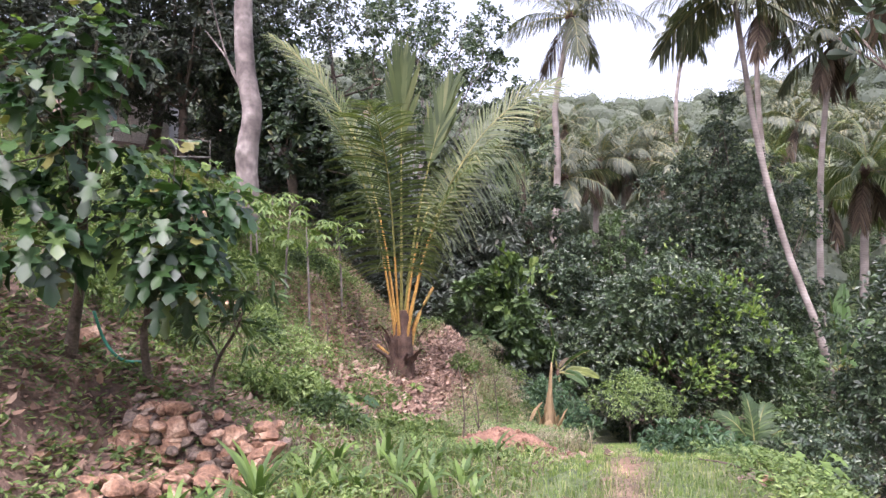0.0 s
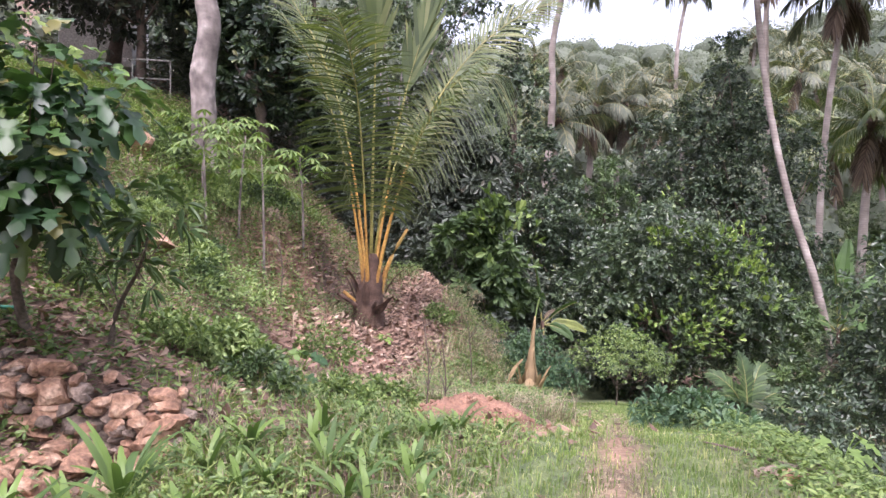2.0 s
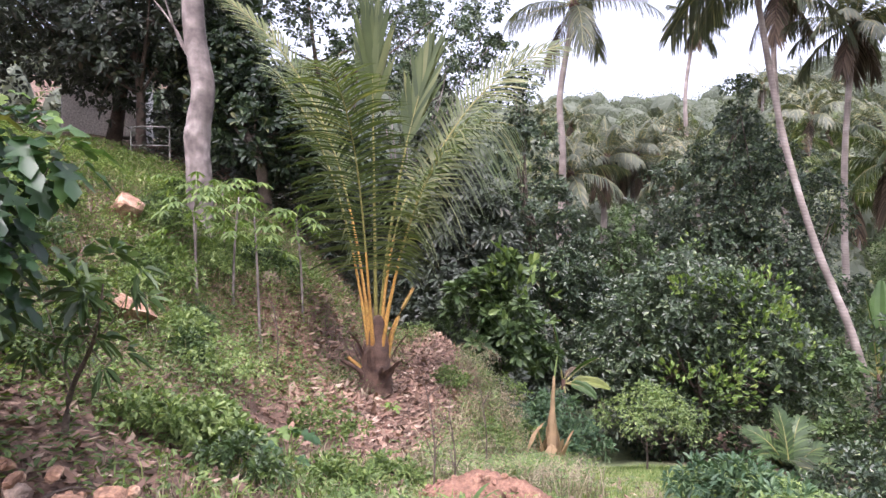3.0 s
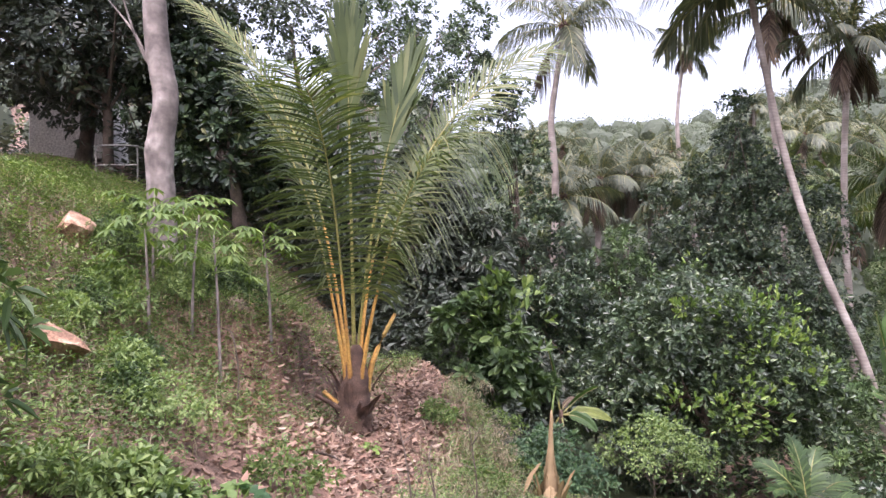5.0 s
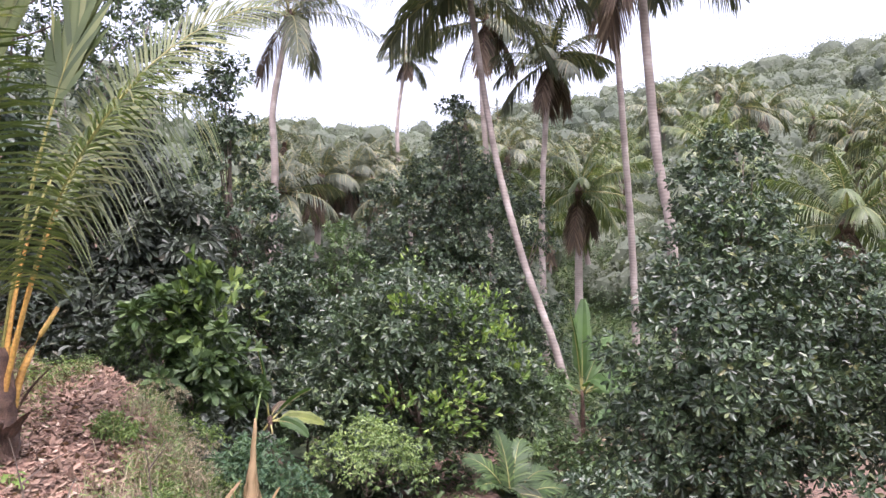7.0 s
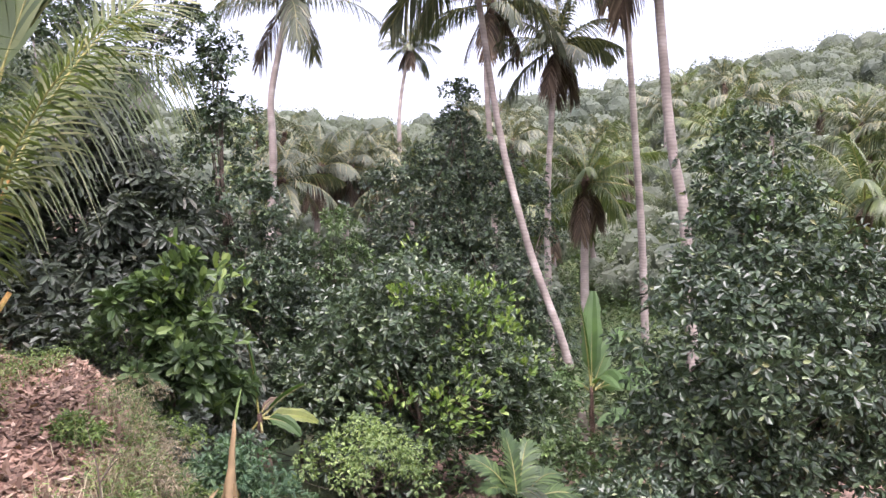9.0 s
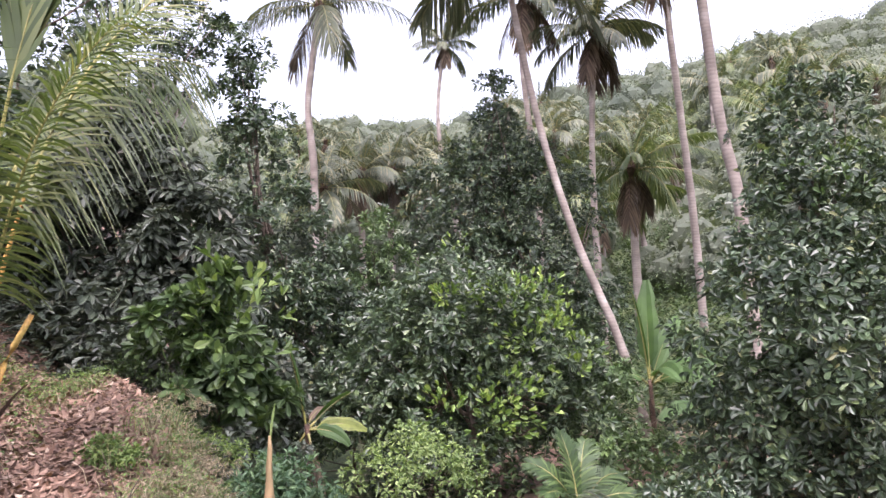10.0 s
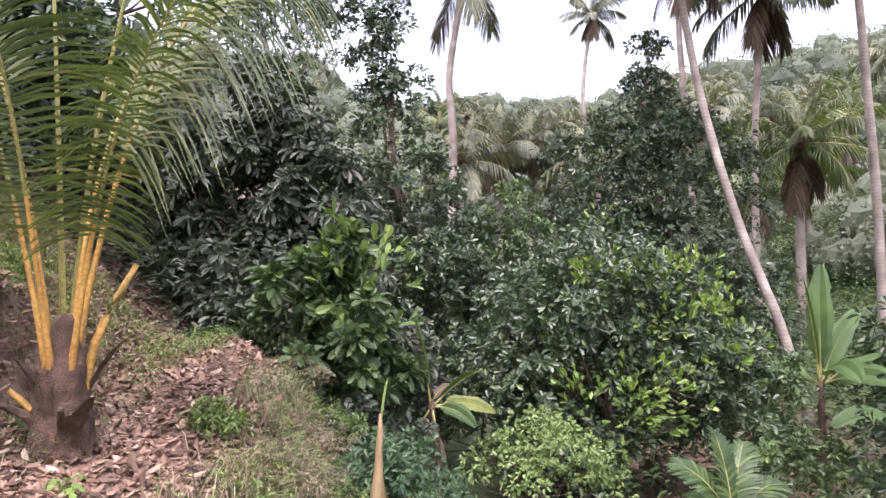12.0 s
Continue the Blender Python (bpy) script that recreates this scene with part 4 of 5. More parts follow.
def stalk():
    """The split dry banana stalk left standing by the path."""
    rng = np.random.default_rng(55)
    b = on(2.1, 14.7)
    t = thing("dry_stalk", pose(*b), "dead dry banana stalk standing by the path", "dead plant")
    piece("core", tube(spline([(0, 0, -0.1), (0.01, 0, 0.6), (0.04, 0, 1.2), (0.06, 0, 1.75)], 10), np.linspace(0.11, 0.014, 10), 8, rng, 0.2), SHEATH, t, "", True)
    for i in range(12):
        a = i * 137.5
        bl, _ = banana_leaf(rng, rng.uniform(0.45, 0.95), rng.uniform(0.12, 0.24), a, rng.uniform(76, 92), rng.uniform(-8, 25), 9, 0.6, rng.uniform(-30, 30))
        piece("dry_sheath", (bl[0] + [0.12 * math.sin(radians(a)), 0.12 * math.cos(radians(a)), -0.03], bl[1]), SHEATH, t)
    for i in range(22):
        bl, _ = banana_leaf(rng, rng.uniform(0.35, 1.0), rng.uniform(0.1, 0.24), i * 47, rng.uniform(-80, -40), rng.uniform(5, 45), 9, 0.8, rng.uniform(-60, 60))
        piece("dry_sheath", (bl[0] + [0, 0, rng.uniform(0.35, 1.2)], bl[1]), SHEATH, t)
    bl, _ = banana_leaf(rng, 0.6, 0.05, 60, 84, 10, 8, 0.1)
    piece("green_tip", (bl[0] + [0.05, 0, 1.5], bl[1]), PALE, t, "green sprouting tip")


stalk()


def palmate(base, h, seed, n=15, span=0.55):
    """A cassava sapling: bare stem, long stalks, leaves of seven fingers."""
    rng = np.random.default_rng(seed)
    t = thing("cassava_plant", pose(*base), "cassava sapling with pale palmate leaves on a bare stem", "sapling", "cassava saplings")
    lean = rng.normal(0, 0.08, 2)
    piece("stem", tube(spline([(0, 0, -0.1), (lean[0] * 0.3, lean[1] * 0.3, h * 0.5), (lean[0], lean[1], h)], 10), np.linspace(0.025, 0.012, 10), 7), BARK, t)
    for i in range(n):
        z = h * rng.uniform(0.72, 1.0)
        a = i * 2.4
        tip = np.array([lean[0] + span * math.sin(a) * rng.uniform(0.5, 1.1), lean[1] + span * math.cos(a) * rng.uniform(0.5, 1.1), z + rng.uniform(-0.05, 0.3)])
        st = piece("leaf_stalk", tube(spline([(lean[0], lean[1], z), (tip + [lean[0], lean[1], z]) / 2 + [0, 0, 0.06], tip], 5), np.full(5, 0.006), 5), BRIGHT, t)
        f = np.radians(np.linspace(-110, 110, 7)) + a
        D = np.stack([np.sin(f), np.cos(f), np.full(7, -0.35)], -1)
        ll = 0.21 * np.array([0.6, 0.85, 1, 1.05, 1, 0.85, 0.6])
        piece("leaf", leaves(np.repeat(tip[None], 7, 0), D, np.tile([0, 0, 1.0], (7, 1)) + 0.01, ll, ll * 0.3, 0.15, 0.25), WEED, st)


for x, y, h, s in ((-2.4, 13.3, 1.95, 61), (-1.95, 14.3, 1.7, 62), (-2.95, 13.8, 1.75, 63), (-3.3, 13.2, 1.4, 64), (-3.8, 14.6, 1.3, 66), (-3.4, 14.9, 1.5, 67)):
    palmate(on(x, y), h, s)


def lobed_outline():
    """Half outline of a broad lobed blade, along and across, of unit length."""
    return [(0.0, 0.0), (0.06, 0.2), (0.18, 0.3), (0.28, 0.13), (0.42, 0.42), (0.52, 0.36), (0.58, 0.13), (0.78, 0.22), (1.0, 0.0)]


def lobed_leaves(P, D, N, L):
    """Broad lobed leaves with a folded midrib and curled tip."""
    D = unit(D)
    S = unit(np.cross(D, N))
    N = np.cross(S, D)
    out = lobed_outline()
    mid = np.array([o[0] for o in out])
    V = []
    drop = lambda f: -0.32 * f * f
    for f in mid:
        V.append(P + D * (L * f)[:, None] + np.array([0, 0, 1]) * (L * drop(f))[:, None])
    for sg in (1, -1):
        for f, w in out[1:-1]:
            V.append(P + D * (L * f)[:, None] + S * (sg * L * w)[:, None] + N * (L * w * 0.42)[:, None] + np.array([0, 0, 1]) * (L * (drop(f) - 0.9 * w * w + 0.05 * math.sin(14 * f)))[:, None])
    V = np.stack(V, 1)
    m, k = V.shape[1], len(out)
    T = []
    for b, flip in ((k, 0), (k + k - 2, 1)):
        e = lambda i: 0 if i == 0 else (k - 1 if i == k - 1 else b + i - 1)
        for i in range(k - 1):
            for tri in ((i, i + 1, e(i + 1)), (i, e(i + 1), e(i))):
                if len(set(tri)) == 3:
                    T.append(tri[::-1] if flip else tri)
    o = np.arange(len(P))[:, None] * m
    return V.reshape(-1, 3), np.concatenate([o + list(t) for t in T])


def lobed_tree(base, lobes, n, L, r0, label, seed, young):
    rng = np.random.default_rng(seed)
    b = np.array(base, float)
    t = thing("broad_leaved_sapling", pose(*b), label, "sapling", "broad-leaved saplings")
    loc = np.array([(l[0] - b[0], l[1] - b[1], l[2] - b[2], *l[3:]) for l in lobes])
    woody(rng, (0, 0, -0.1), loc, r0, 3, DARK_BARK, t)
    pick = rng.choice(len(loc), n, p=loc[:, 3] ** 2 / (loc[:, 3] ** 2).sum())
    d = ball(rng, n)
    P = loc[pick, :3] + d * loc[pick, 3:] * rng.uniform(0.55, 1.0, n)[:, None]
    D = unit(d * 0.9 + 0.5 * ball(rng, n) + np.array([0, 0, -0.35]))
    N = unit(d * 0.5 + np.array([0, -0.2, 0.9]))
    piece("crown", lobed_leaves(P, D, N, L * rng.uniform(0.6, 1.1, n)), LOBED, t, "", True)
    k = young
    P = np.concatenate([l[:3] + ball(rng, k) * l[3:] * 0.5 + [0, 0, l[5] * 0.7] for l in loc[np.argsort(-loc[:, 2])[:2]]])
    piece("young_leaves", lobed_leaves(P, ball(rng, len(P)) + [0, 0, 0.3], np.tile([0.1, -0.3, 1.0], (len(P), 1)), np.full(len(P), L * 0.55)), BRIGHT, t, "yellow-green young leaves", True)
    return t


lobed_tree(on(-3.7, 7.3), [(-3.3, 6.3, 3.0, 0.6, 0.55, 0.5), (-3.6, 6.2, 2.4, 0.6, 0.55, 0.5), (-2.95, 6.3, 2.4, 0.45, 0.5, 0.45), (-3.4, 6.1, 1.7, 0.65, 0.5, 0.45), (-3.95, 6.3, 3.2, 0.45, 0.45, 0.45), (-2.95, 6.3, 3.3, 0.4, 0.4, 0.4)], 400, 0.27, 0.06, "sapling with large drooping lobed leaves on the stony bank", 71, 10)
lobed_tree(on(-2.95, 7.45), [(-2.45, 6.6, 2.15, 0.35, 0.4, 0.3), (-2.5, 6.5, 1.7, 0.55, 0.45, 0.4), (-2.05, 6.6, 1.95, 0.32, 0.4, 0.3), (-2.3, 6.5, 1.35, 0.45, 0.4, 0.35)], 300, 0.25, 0.045, "sapling with glossy lobed leaves beside the taller one", 72, 9)
tree("mango_sapling", on(-2.5, 7.9), [(-2.2, 7.5, 0.75, 0.4, 0.4, 0.3), (-1.95, 7.4, 1.15, 0.35, 0.4, 0.3), (-2.6, 7.6, 1.1, 0.45, 0.4, 0.35)], 48, 0.17, MID, DARK_BARK, 0.03, "mango sapling with long hanging leaves", 73, per=7, wide=0.3, category="sapling", sag=0.5, core=0.9)


# ---- stones, soil and clutter ----
def stone(base, size, seed, mat, label, name="stone", group=""):
    rng = np.random.default_rng(seed)
    bm = bmesh.new()
    bmesh.ops.create_icosphere(bm, subdivisions=2, radius=1.0)
    cuts = [(unit(rng.normal(size=3)), rng.uniform(0.45, 0.8)) for _ in range(12)]
    for v in bm.verts:
        c = np.array(v.co)
        for nrm, d in cuts:
            over = c @ nrm - d
            if over > 0:
                c = c - nrm * over * 0.92
        c = c * (1 + 0.035 * rng.normal())
        v.co = Vector(c * np.array(size))
    ob = new(name, bpy.data.meshes.new(name))
    bm.to_mesh(ob.data)
    bm.free()
    ob.data.materials.append(mat)
    ob.matrix_basis = pose(*base, rng.uniform(-20, 20), rng.uniform(-20, 20), rng.uniform(0, 360))
    return tagged(ob, label, "stone", group)


def stones():
    rng = np.random.default_rng(81)
    k = 0
    for i in range(64):
        x, y = rng.normal(-2.35, 0.42), rng.normal(6.15, 0.45)
        s = rng.uniform(0.06, 0.14)
        stone(on(x, y, s * 0.35 + (0.1 if i % 3 == 0 else 0)), (s * 1.25, s, s * 0.7), 100 + i, STONE, "rough reddish laterite stone in a heap", group="heap of laterite stones")
    for i in range(125):
        f, g = rng.random(), rng.random()
        x, y = -2.95 + 1.5 * f, 6.78 + 0.2 * g + 0.08 * math.sin(5 * f) + rng.normal(0, 0.035)
        s = rng.choice([0.055, 0.08, 0.105, 0.14], p=[0.3, 0.35, 0.25, 0.1]) * rng.uniform(0.85, 1.15)
        z = float(ground(x, 6.6)) + 0.03 + (0.56 - 0.2 * abs(f - 0.55)) * g + rng.normal(0, 0.02)
        stone((x, y, z), (s * rng.uniform(1.0, 1.5), s, s * rng.uniform(0.65, 1.0)), 200 + i, GREY_STONE if rng.random() < 0.3 else STONE, "laterite block of a low tumbled wall", group="low tumbled stone wall")
    for i, (x, y, s, m) in enumerate(((-2.75, 15.2, 0.55, GREY_STONE), (-4.85, 14.3, 0.42, STONE), (-3.4, 11.0, 0.42, STONE), (-4.9, 14.6, 0.22, GREY_STONE), (2.95, 7.1, 0.11, GREY_STONE), (3.05, 7.0, 0.1, STONE), (0.35, 8.7, 0.16, GREY_STONE), (-3.7, 7.6, 0.2, STONE))):
        stone(on(x, y, s * 0.3 if s < 0.5 else -0.5 * s), (s * 1.2, s, s * 0.75), 300 + i, m, "large weathered boulder set in the bank" if s > 0.25 else "small stone by the path edge", "boulder" if s > 0.25 else "stone")


stones()


def mound():
    rng = np.random.default_rng(82)
    n = 48
    a = np.linspace(-1, 1, n)
    X, Y = np.meshgrid(a, a)
    R = np.hypot(X, Y)
    wx, wy = 0.85 * X + 0.8, 0.6 * Y + 9.4
    h = 0.32 * np.clip(1 - R ** 1.6, -0.15, 1) * (1 + 0.3 * np.sin(5 * X + 2) * np.sin(4 * Y)) + 0.016 * rng.normal(size=X.shape)
    V = np.stack([wx, wy, ground(wx, wy) + h], -1).reshape(-1, 3)
    i, j = np.meshgrid(np.arange(n - 1), np.arange(n - 1), indexing="ij")
    q = i * n + j
    F = np.stack([q, q + 1, q + n + 1, q + n], -1).reshape(-1, 4)
    tagged(piece("dirt_mound", (V, F), RED_SOIL, None, "", True), "heap of freshly dug red soil beside the path", "soil heap")


mound()
for k in range(22):
    a, q = k * 2.4, 0.15 + 0.8 * (k % 7) / 7
    x, y = 0.8 + 0.95 * q * math.cos(a), 9.35 + 0.68 * q * math.sin(a)
    stone(on(x, y, 0.32 * max(0, 1 - q ** 1.6) + 0.01), (0.05, 0.045, 0.035), 800 + k, RED_SOIL if k % 3 else STONE, "clod of red soil on the heap", "soil_clod", "clods on the soil heap")


def scatter(rng, n, x0, x1, y0, y1, keep):
    P = []
    while sum(len(p) for p in P) < n:
        x, y = rng.uniform(x0, x1, n), rng.uniform(y0, y1, n)
        k = rng.random(n) < keep(x, y)
        P.append(np.stack([x[k], y[k]], -1))
    return np.concatenate(P)[:n]


def stuff(name, VF, mat, label, category):
    return tagged(piece(name, VF, mat), label, category, "", "stuff")


def blades(rng, P, h, w, lean=0.5):
    """Grass blades, bent over."""
    n = len(P)
    B = np.stack([P[:, 0], P[:, 1], ground(P[:, 0], P[:, 1]) - 0.01], -1)
    a = rng.uniform(0, 2 * np.pi, n)
    d = np.stack([np.cos(a), np.sin(a), 0 * a], -1)
    s = np.stack([-np.sin(a), np.cos(a), 0 * a], -1)
    hh, ln = h * rng.uniform(0.5, 1.3, n)[:, None], lean * rng.uniform(0.2, 1.4, n)[:, None]
    up = np.array([0, 0, 1.0])
    m = B + up * hh * 0.6 + d * hh * ln * 0.35
    t = B + up * hh * (1 - 0.35 * ln) + d * hh * ln
    ww = w * rng.uniform(0.7, 1.3, n)[:, None]
    V = np.stack([B - s * ww / 2, B + s * ww / 2, m + s * ww / 2.2, m - s * ww / 2.2, t], 1).reshape(-1, 3)
    o = np.arange(n)[:, None] * 5
    return V, np.concatenate([o + [0, 1, 2], o + [0, 2, 3], o + [3, 2, 4]])


def tufts(rng, P, L, per, wide, rise=0.5, height=0.1):
    """Low weeds: rosettes of leaves over the ground."""
    C = np.stack([P[:, 0], P[:, 1], ground(P[:, 0], P[:, 1])], -1)
    C = np.repeat(C, per, 0)
    k = len(C)
    a = rng.uniform(0, 2 * np.pi, k)
    C = C + np.stack([rng.normal(0, L * 0.5, k), rng.normal(0, L * 0.5, k), rng.uniform(0.0, 1.0, k) ** 1.5 * height], -1)
    D = np.stack([np.cos(a), np.sin(a), rng.normal(rise * 0.5, rise * 0.5, k)], -1)
    N = np.tile([0, 0, 1.0], (k, 1)) + 0.4 * ball(rng, k)
    ll = L * rng.uniform(0.5, 1.2, k)
    return leaves(C, D, N, ll, ll * wide, 0.15, 0.15)


def lateral(x, y):
    return 0.25 * np.clip(y, -40, 20) - x


def undergrowth():
    rng = np.random.default_rng(91)
    path = lambda x, y: np.clip(1.5 - np.abs(lateral(x, y) - 0.1) / 1.5, 0, 1) * (1 - 0.82 * np.exp(-(lateral(x, y) / 0.22) ** 2) * (y < 13))
    stuff("path_grass", blades(rng, scatter(rng, 42000, -2, 6.5, 2.5, 19, path), 0.09, 0.007), GRASS, "short green grass along the trodden path", "grass")
    worn = lambda x, y: np.exp(-(lateral(x, y) / 0.3) ** 2) * (y < 14)
    stuff("worn_grass", blades(rng, scatter(rng, 5000, -1, 4.5, 2.5, 14, worn), 0.05, 0.007, 1.0), STRAW, "worn yellowed grass on the trodden line", "dry grass")
    verge = lambda x, y: np.clip(lateral(x, y) - 0.7, 0, 1) * np.clip(3.9 - lateral(x, y), 0, 1) * (y < 11.5) * (0.25 + 0.75 * (np.sin(2.3 * x + 1) * np.sin(1.9 * y) > -0.15))
    stuff("verge_weeds", tufts(rng, scatter(rng, 1700, -3, 2, 3, 11, verge), 0.055, 10, 0.42, 0.9, 0.2), WEED, "leafy green weeds beside the path", "weeds")
    stuff("verge_grass", blades(rng, scatter(rng, 7000, -3, 2, 3, 11, verge), 0.2, 0.012, 0.6), GRASS, "rank grass beside the path", "grass")
    stuff("verge_straw", blades(rng, scatter(rng, 5200, -3, 2, 3, 11, lambda x, y: np.clip(lateral(x, y) - 0.6, 0, 1) * np.clip(4.2 - lateral(x, y), 0, 1)), 0.16, 0.009, 1.3), STRAW, "dry stems and dead blades among the verge weeds", "dry grass")
    foot = lambda x, y: np.exp(-((x + 3.4) / 1.6) ** 2 - ((y - 7.2) / 2.2) ** 2)
    stuff("sapling_weeds", tufts(rng, scatter(rng, 1300, -7, -0.8, 4, 10, foot), 0.09, 7, 0.4, 0.8, 0.16), WEED, "scattered weeds under the saplings", "weeds")
    right = lambda x, y: np.clip(-lateral(x, y) - 0.8, 0, 1) * np.clip(3.2 + lateral(x, y), 0, 1)
    stuff("edge_weeds", tufts(rng, scatter(rng, 3000, 1.5, 9, 4, 18, right), 0.075, 9, 0.4, 0.7, 0.16), WEED, "creeping weeds over the edge of the path", "weeds")
    bank = lambda x, y: np.clip(lateral(x, y) - 4.2, 0, 1) * (y > 8.5) * (1 - 0.9 * np.exp(-((x + 1.0) / 1.2) ** 2 - ((y - 17) / 2.6) ** 2)) * (1 - 0.9 * np.exp(-((x + 0.6) / 1.2) ** 2 - ((y - 13.2) / 1.5) ** 2))
    stuff("bank_weeds", tufts(rng, scatter(rng, 16000, -8.5, 0, 8.5, 20, bank), 0.068, 7, 0.42, 0.7, 0.3), WEED, "tangle of low green weeds over the bank", "weeds")
    stuff("bank_dry_stems", blades(rng, scatter(rng, 12500, -9, 0, 8, 20, bank), 0.28, 0.009, 0.9), STRAW, "dry stems among the weeds of the bank", "dry grass")
    slope = lambda x, y: np.clip(1.5 - np.abs(x - 1.35 - 0.12 * (y - 14)) / 0.85, 0, 1) * (y > 10.3) * (0.12 + 0.88 * (np.sin(3.7 * x + 1.3 * y) * np.sin(2.9 * y - 1.1 * x) + 0.5 * np.sin(7.1 * x - 5.3 * y) > -0.1))
    stuff("dry_grass", blades(rng, scatter(rng, 12000, -0.6, 4, 10, 23, slope), 0.44, 0.009, 1.0), STRAW, "dry straw-coloured grass on the slope by the palm", "dry grass")
    stuff("slope_weeds", tufts(rng, scatter(rng, 4600, -0.6, 4, 10, 23, slope), 0.075, 7, 0.3, 0.8, 0.45), WEED, "green weeds in the dry grass", "weeds")
    stuff("slope_grass", blades(rng, scatter(rng, 2000, -0.4, 4, 10, 23, slope), 0.34, 0.009, 0.8), GRASS, "tall green grass on the crest of the slope", "grass")
    lit = lambda x, y: np.clip(1.5 * np.exp(-((x + 0.4) / 1.7) ** 2 - ((y - 16.6) / 4.6) ** 2) + 0.3 * np.exp(-((x + 2.9) / 1.3) ** 2 - ((y - 6.6) / 1.8) ** 2) + 0.08 * (x < 0) + 0.2 * verge(x, y), 0, 1)
    P = scatter(rng, 34000, -6, 3.5, 4.5, 25, lit)
    n = len(P)
    C = np.stack([P[:, 0], P[:, 1], ground(P[:, 0], P[:, 1]) + rng.uniform(0.005, 0.06, n)], -1)
    D = ball(rng, n) * [1, 1, 0.35]
    ll = 0.05 + 0.13 * rng.random(n) ** 1.6
    stuff("leaf_litter", leaves(C, D, np.tile([0, 0, 1.0], (n, 1)) + 0.5 * ball(rng, n), ll, ll * 0.5, -0.25, 0.0), LITTER, "fallen brown leaves lying on the slope", "leaf litter")
    valley = lambda x, y: 0.3 + 0 * x
    stuff("valley_scrub", tufts(rng, scatter(rng, 15000, 6, 52, 22, 64, valley), 0.26, 7, 0.42, 0.8, 2.4), MID, "dense green scrub on the valley floor", "scrub")
    back = lambda x, y: np.clip(lateral(x, y) - 3.6, 0, 1) * (1 - ((x < -7.5) & (x > -13) & (y < 26)))
    stuff("forest_understory", tufts(rng, scatter(rng, 4200, -18, 3, 20.5, 36, back), 0.24, 8, 0.4, 0.7, 1.3), BLACKISH, "dark understory below the forest trees", "understory")


undergrowth()


def bank_shrubs():
    rng = np.random.default_rng(93)
    kinds = ((WEED, "leafy green weed bush on the bank"), (MID, "small dark green bush on the bank"), (PALE, "pale green weed bush on the bank"))
    for i in range(62):
        y = rng.uniform(8.8, 17.5)
        x = 0.25 * y - rng.uniform(3.7, 9.5)
        if abs(x + 0.7) < 1.7 and y > 11.2 or (x + 2.6) ** 2 + (y - 7) ** 2 < 3:
            continue
        g = on(x, y)
        r = rng.uniform(0.2, 0.42)
        mat, label = kinds[int(rng.integers(0, 3))]
        tree("weed_bush", g, [(x, y, g[2] + r * 0.8, r, r, r * 0.8), (x + r, y - 0.1, g[2] + r * 0.5, r * 0.7, r * 0.7, r * 0.5), (x - r * 0.8, y, g[2] + r * 0.6, r * 0.7, r * 0.7, r * 0.5)], 170, rng.uniform(0.055, 0.095), mat, DARK_BARK, 0.012, label, 500 + i, per=8, wide=rng.uniform(0.28, 0.5), category="bush", core=0.95)


bank_shrubs()
for k, (x, y, r, m) in enumerate(((-3.9, 8.3, 0.4, WEED), (-4.6, 7.4, 0.45, PALE), (-3.2, 8.9, 0.35, MID), (-4.4, 9.4, 0.5, WEED), (-2.2, 8.6, 0.28, WEED), (-1.3, 8.3, 0.26, MID), (-0.6, 9.0, 0.24, WEED), (-0.2, 10.2, 0.25, WEED), (1.5, 13.2, 0.24, STRAW), (1.9, 15.6, 0.3, MID), (1.6, 14.6, 0.28, STRAW), (1.3, 17.6, 0.35, STRAW), (0.6, 12.2, 0.22, STRAW), (2.1, 17.6, 0.4, WEED), (1.2, 15.5, 0.3, STRAW), (1.6, 16.4, 0.36, WEED), (1.8, 17.2, 0.32, STRAW), (1.4, 18.4, 0.42, WEED), (0.9, 19.4, 0.4, STRAW), (1.0, 14.4, 0.3, WEED), (1.8, 13.7, 0.28, STRAW), (0.3, 20.3, 0.45, MID), (0.4, 15.8, 0.22, WEED), (2.0, 14.9, 0.3, WEED))):
    g = on(x, y)
    tree("weed_bush", g, [(x, y, g[2] + r * 0.7, r, r, r * 0.7), (x + r, y - 0.1, g[2] + r * 0.4, r * 0.7, r * 0.7, r * 0.5), (x - r * 0.8, y, g[2] + r * 0.5, r * 0.7, r * 0.7, r * 0.5)], 140, 0.075, m, DARK_BARK, 0.012, "dry straw-coloured weed bush on the slope" if m is STRAW else "leafy weed bush among the stones", 560 + k, per=8, wide=0.16 if m is STRAW else 0.4, category="bush", core=0.95)


def broad_weed(base, n, L, label, seed, mat):
    """A low plant of big soft leaves on stalks."""
    rng = np.random.default_rng(seed)
    t = thing("broad_leaf_plant", pose(*base), label, "plant")
    for i in range(n):
        a = i * 2.4
        tip = np.array([math.sin(a), math.cos(a), 0]) * L * rng.uniform(0.4, 1.1) + [0, 0, L * rng.uniform(0.6, 1.5)]
        st = piece("leaf_stalk", tube(spline([(0, 0, -0.03), tip * [0.4, 0.4, 0.6], tip], 6), np.full(6, 0.006), 5), BRIGHT, t)
        D = np.array([[math.sin(a), math.cos(a), -0.15]])
        piece("leaf", lobed_leaves(tip[None], D, np.array([[0.1, -0.3, 1.0]]), np.array([L * rng.uniform(0.7, 1.1)])), mat, st, "", True)


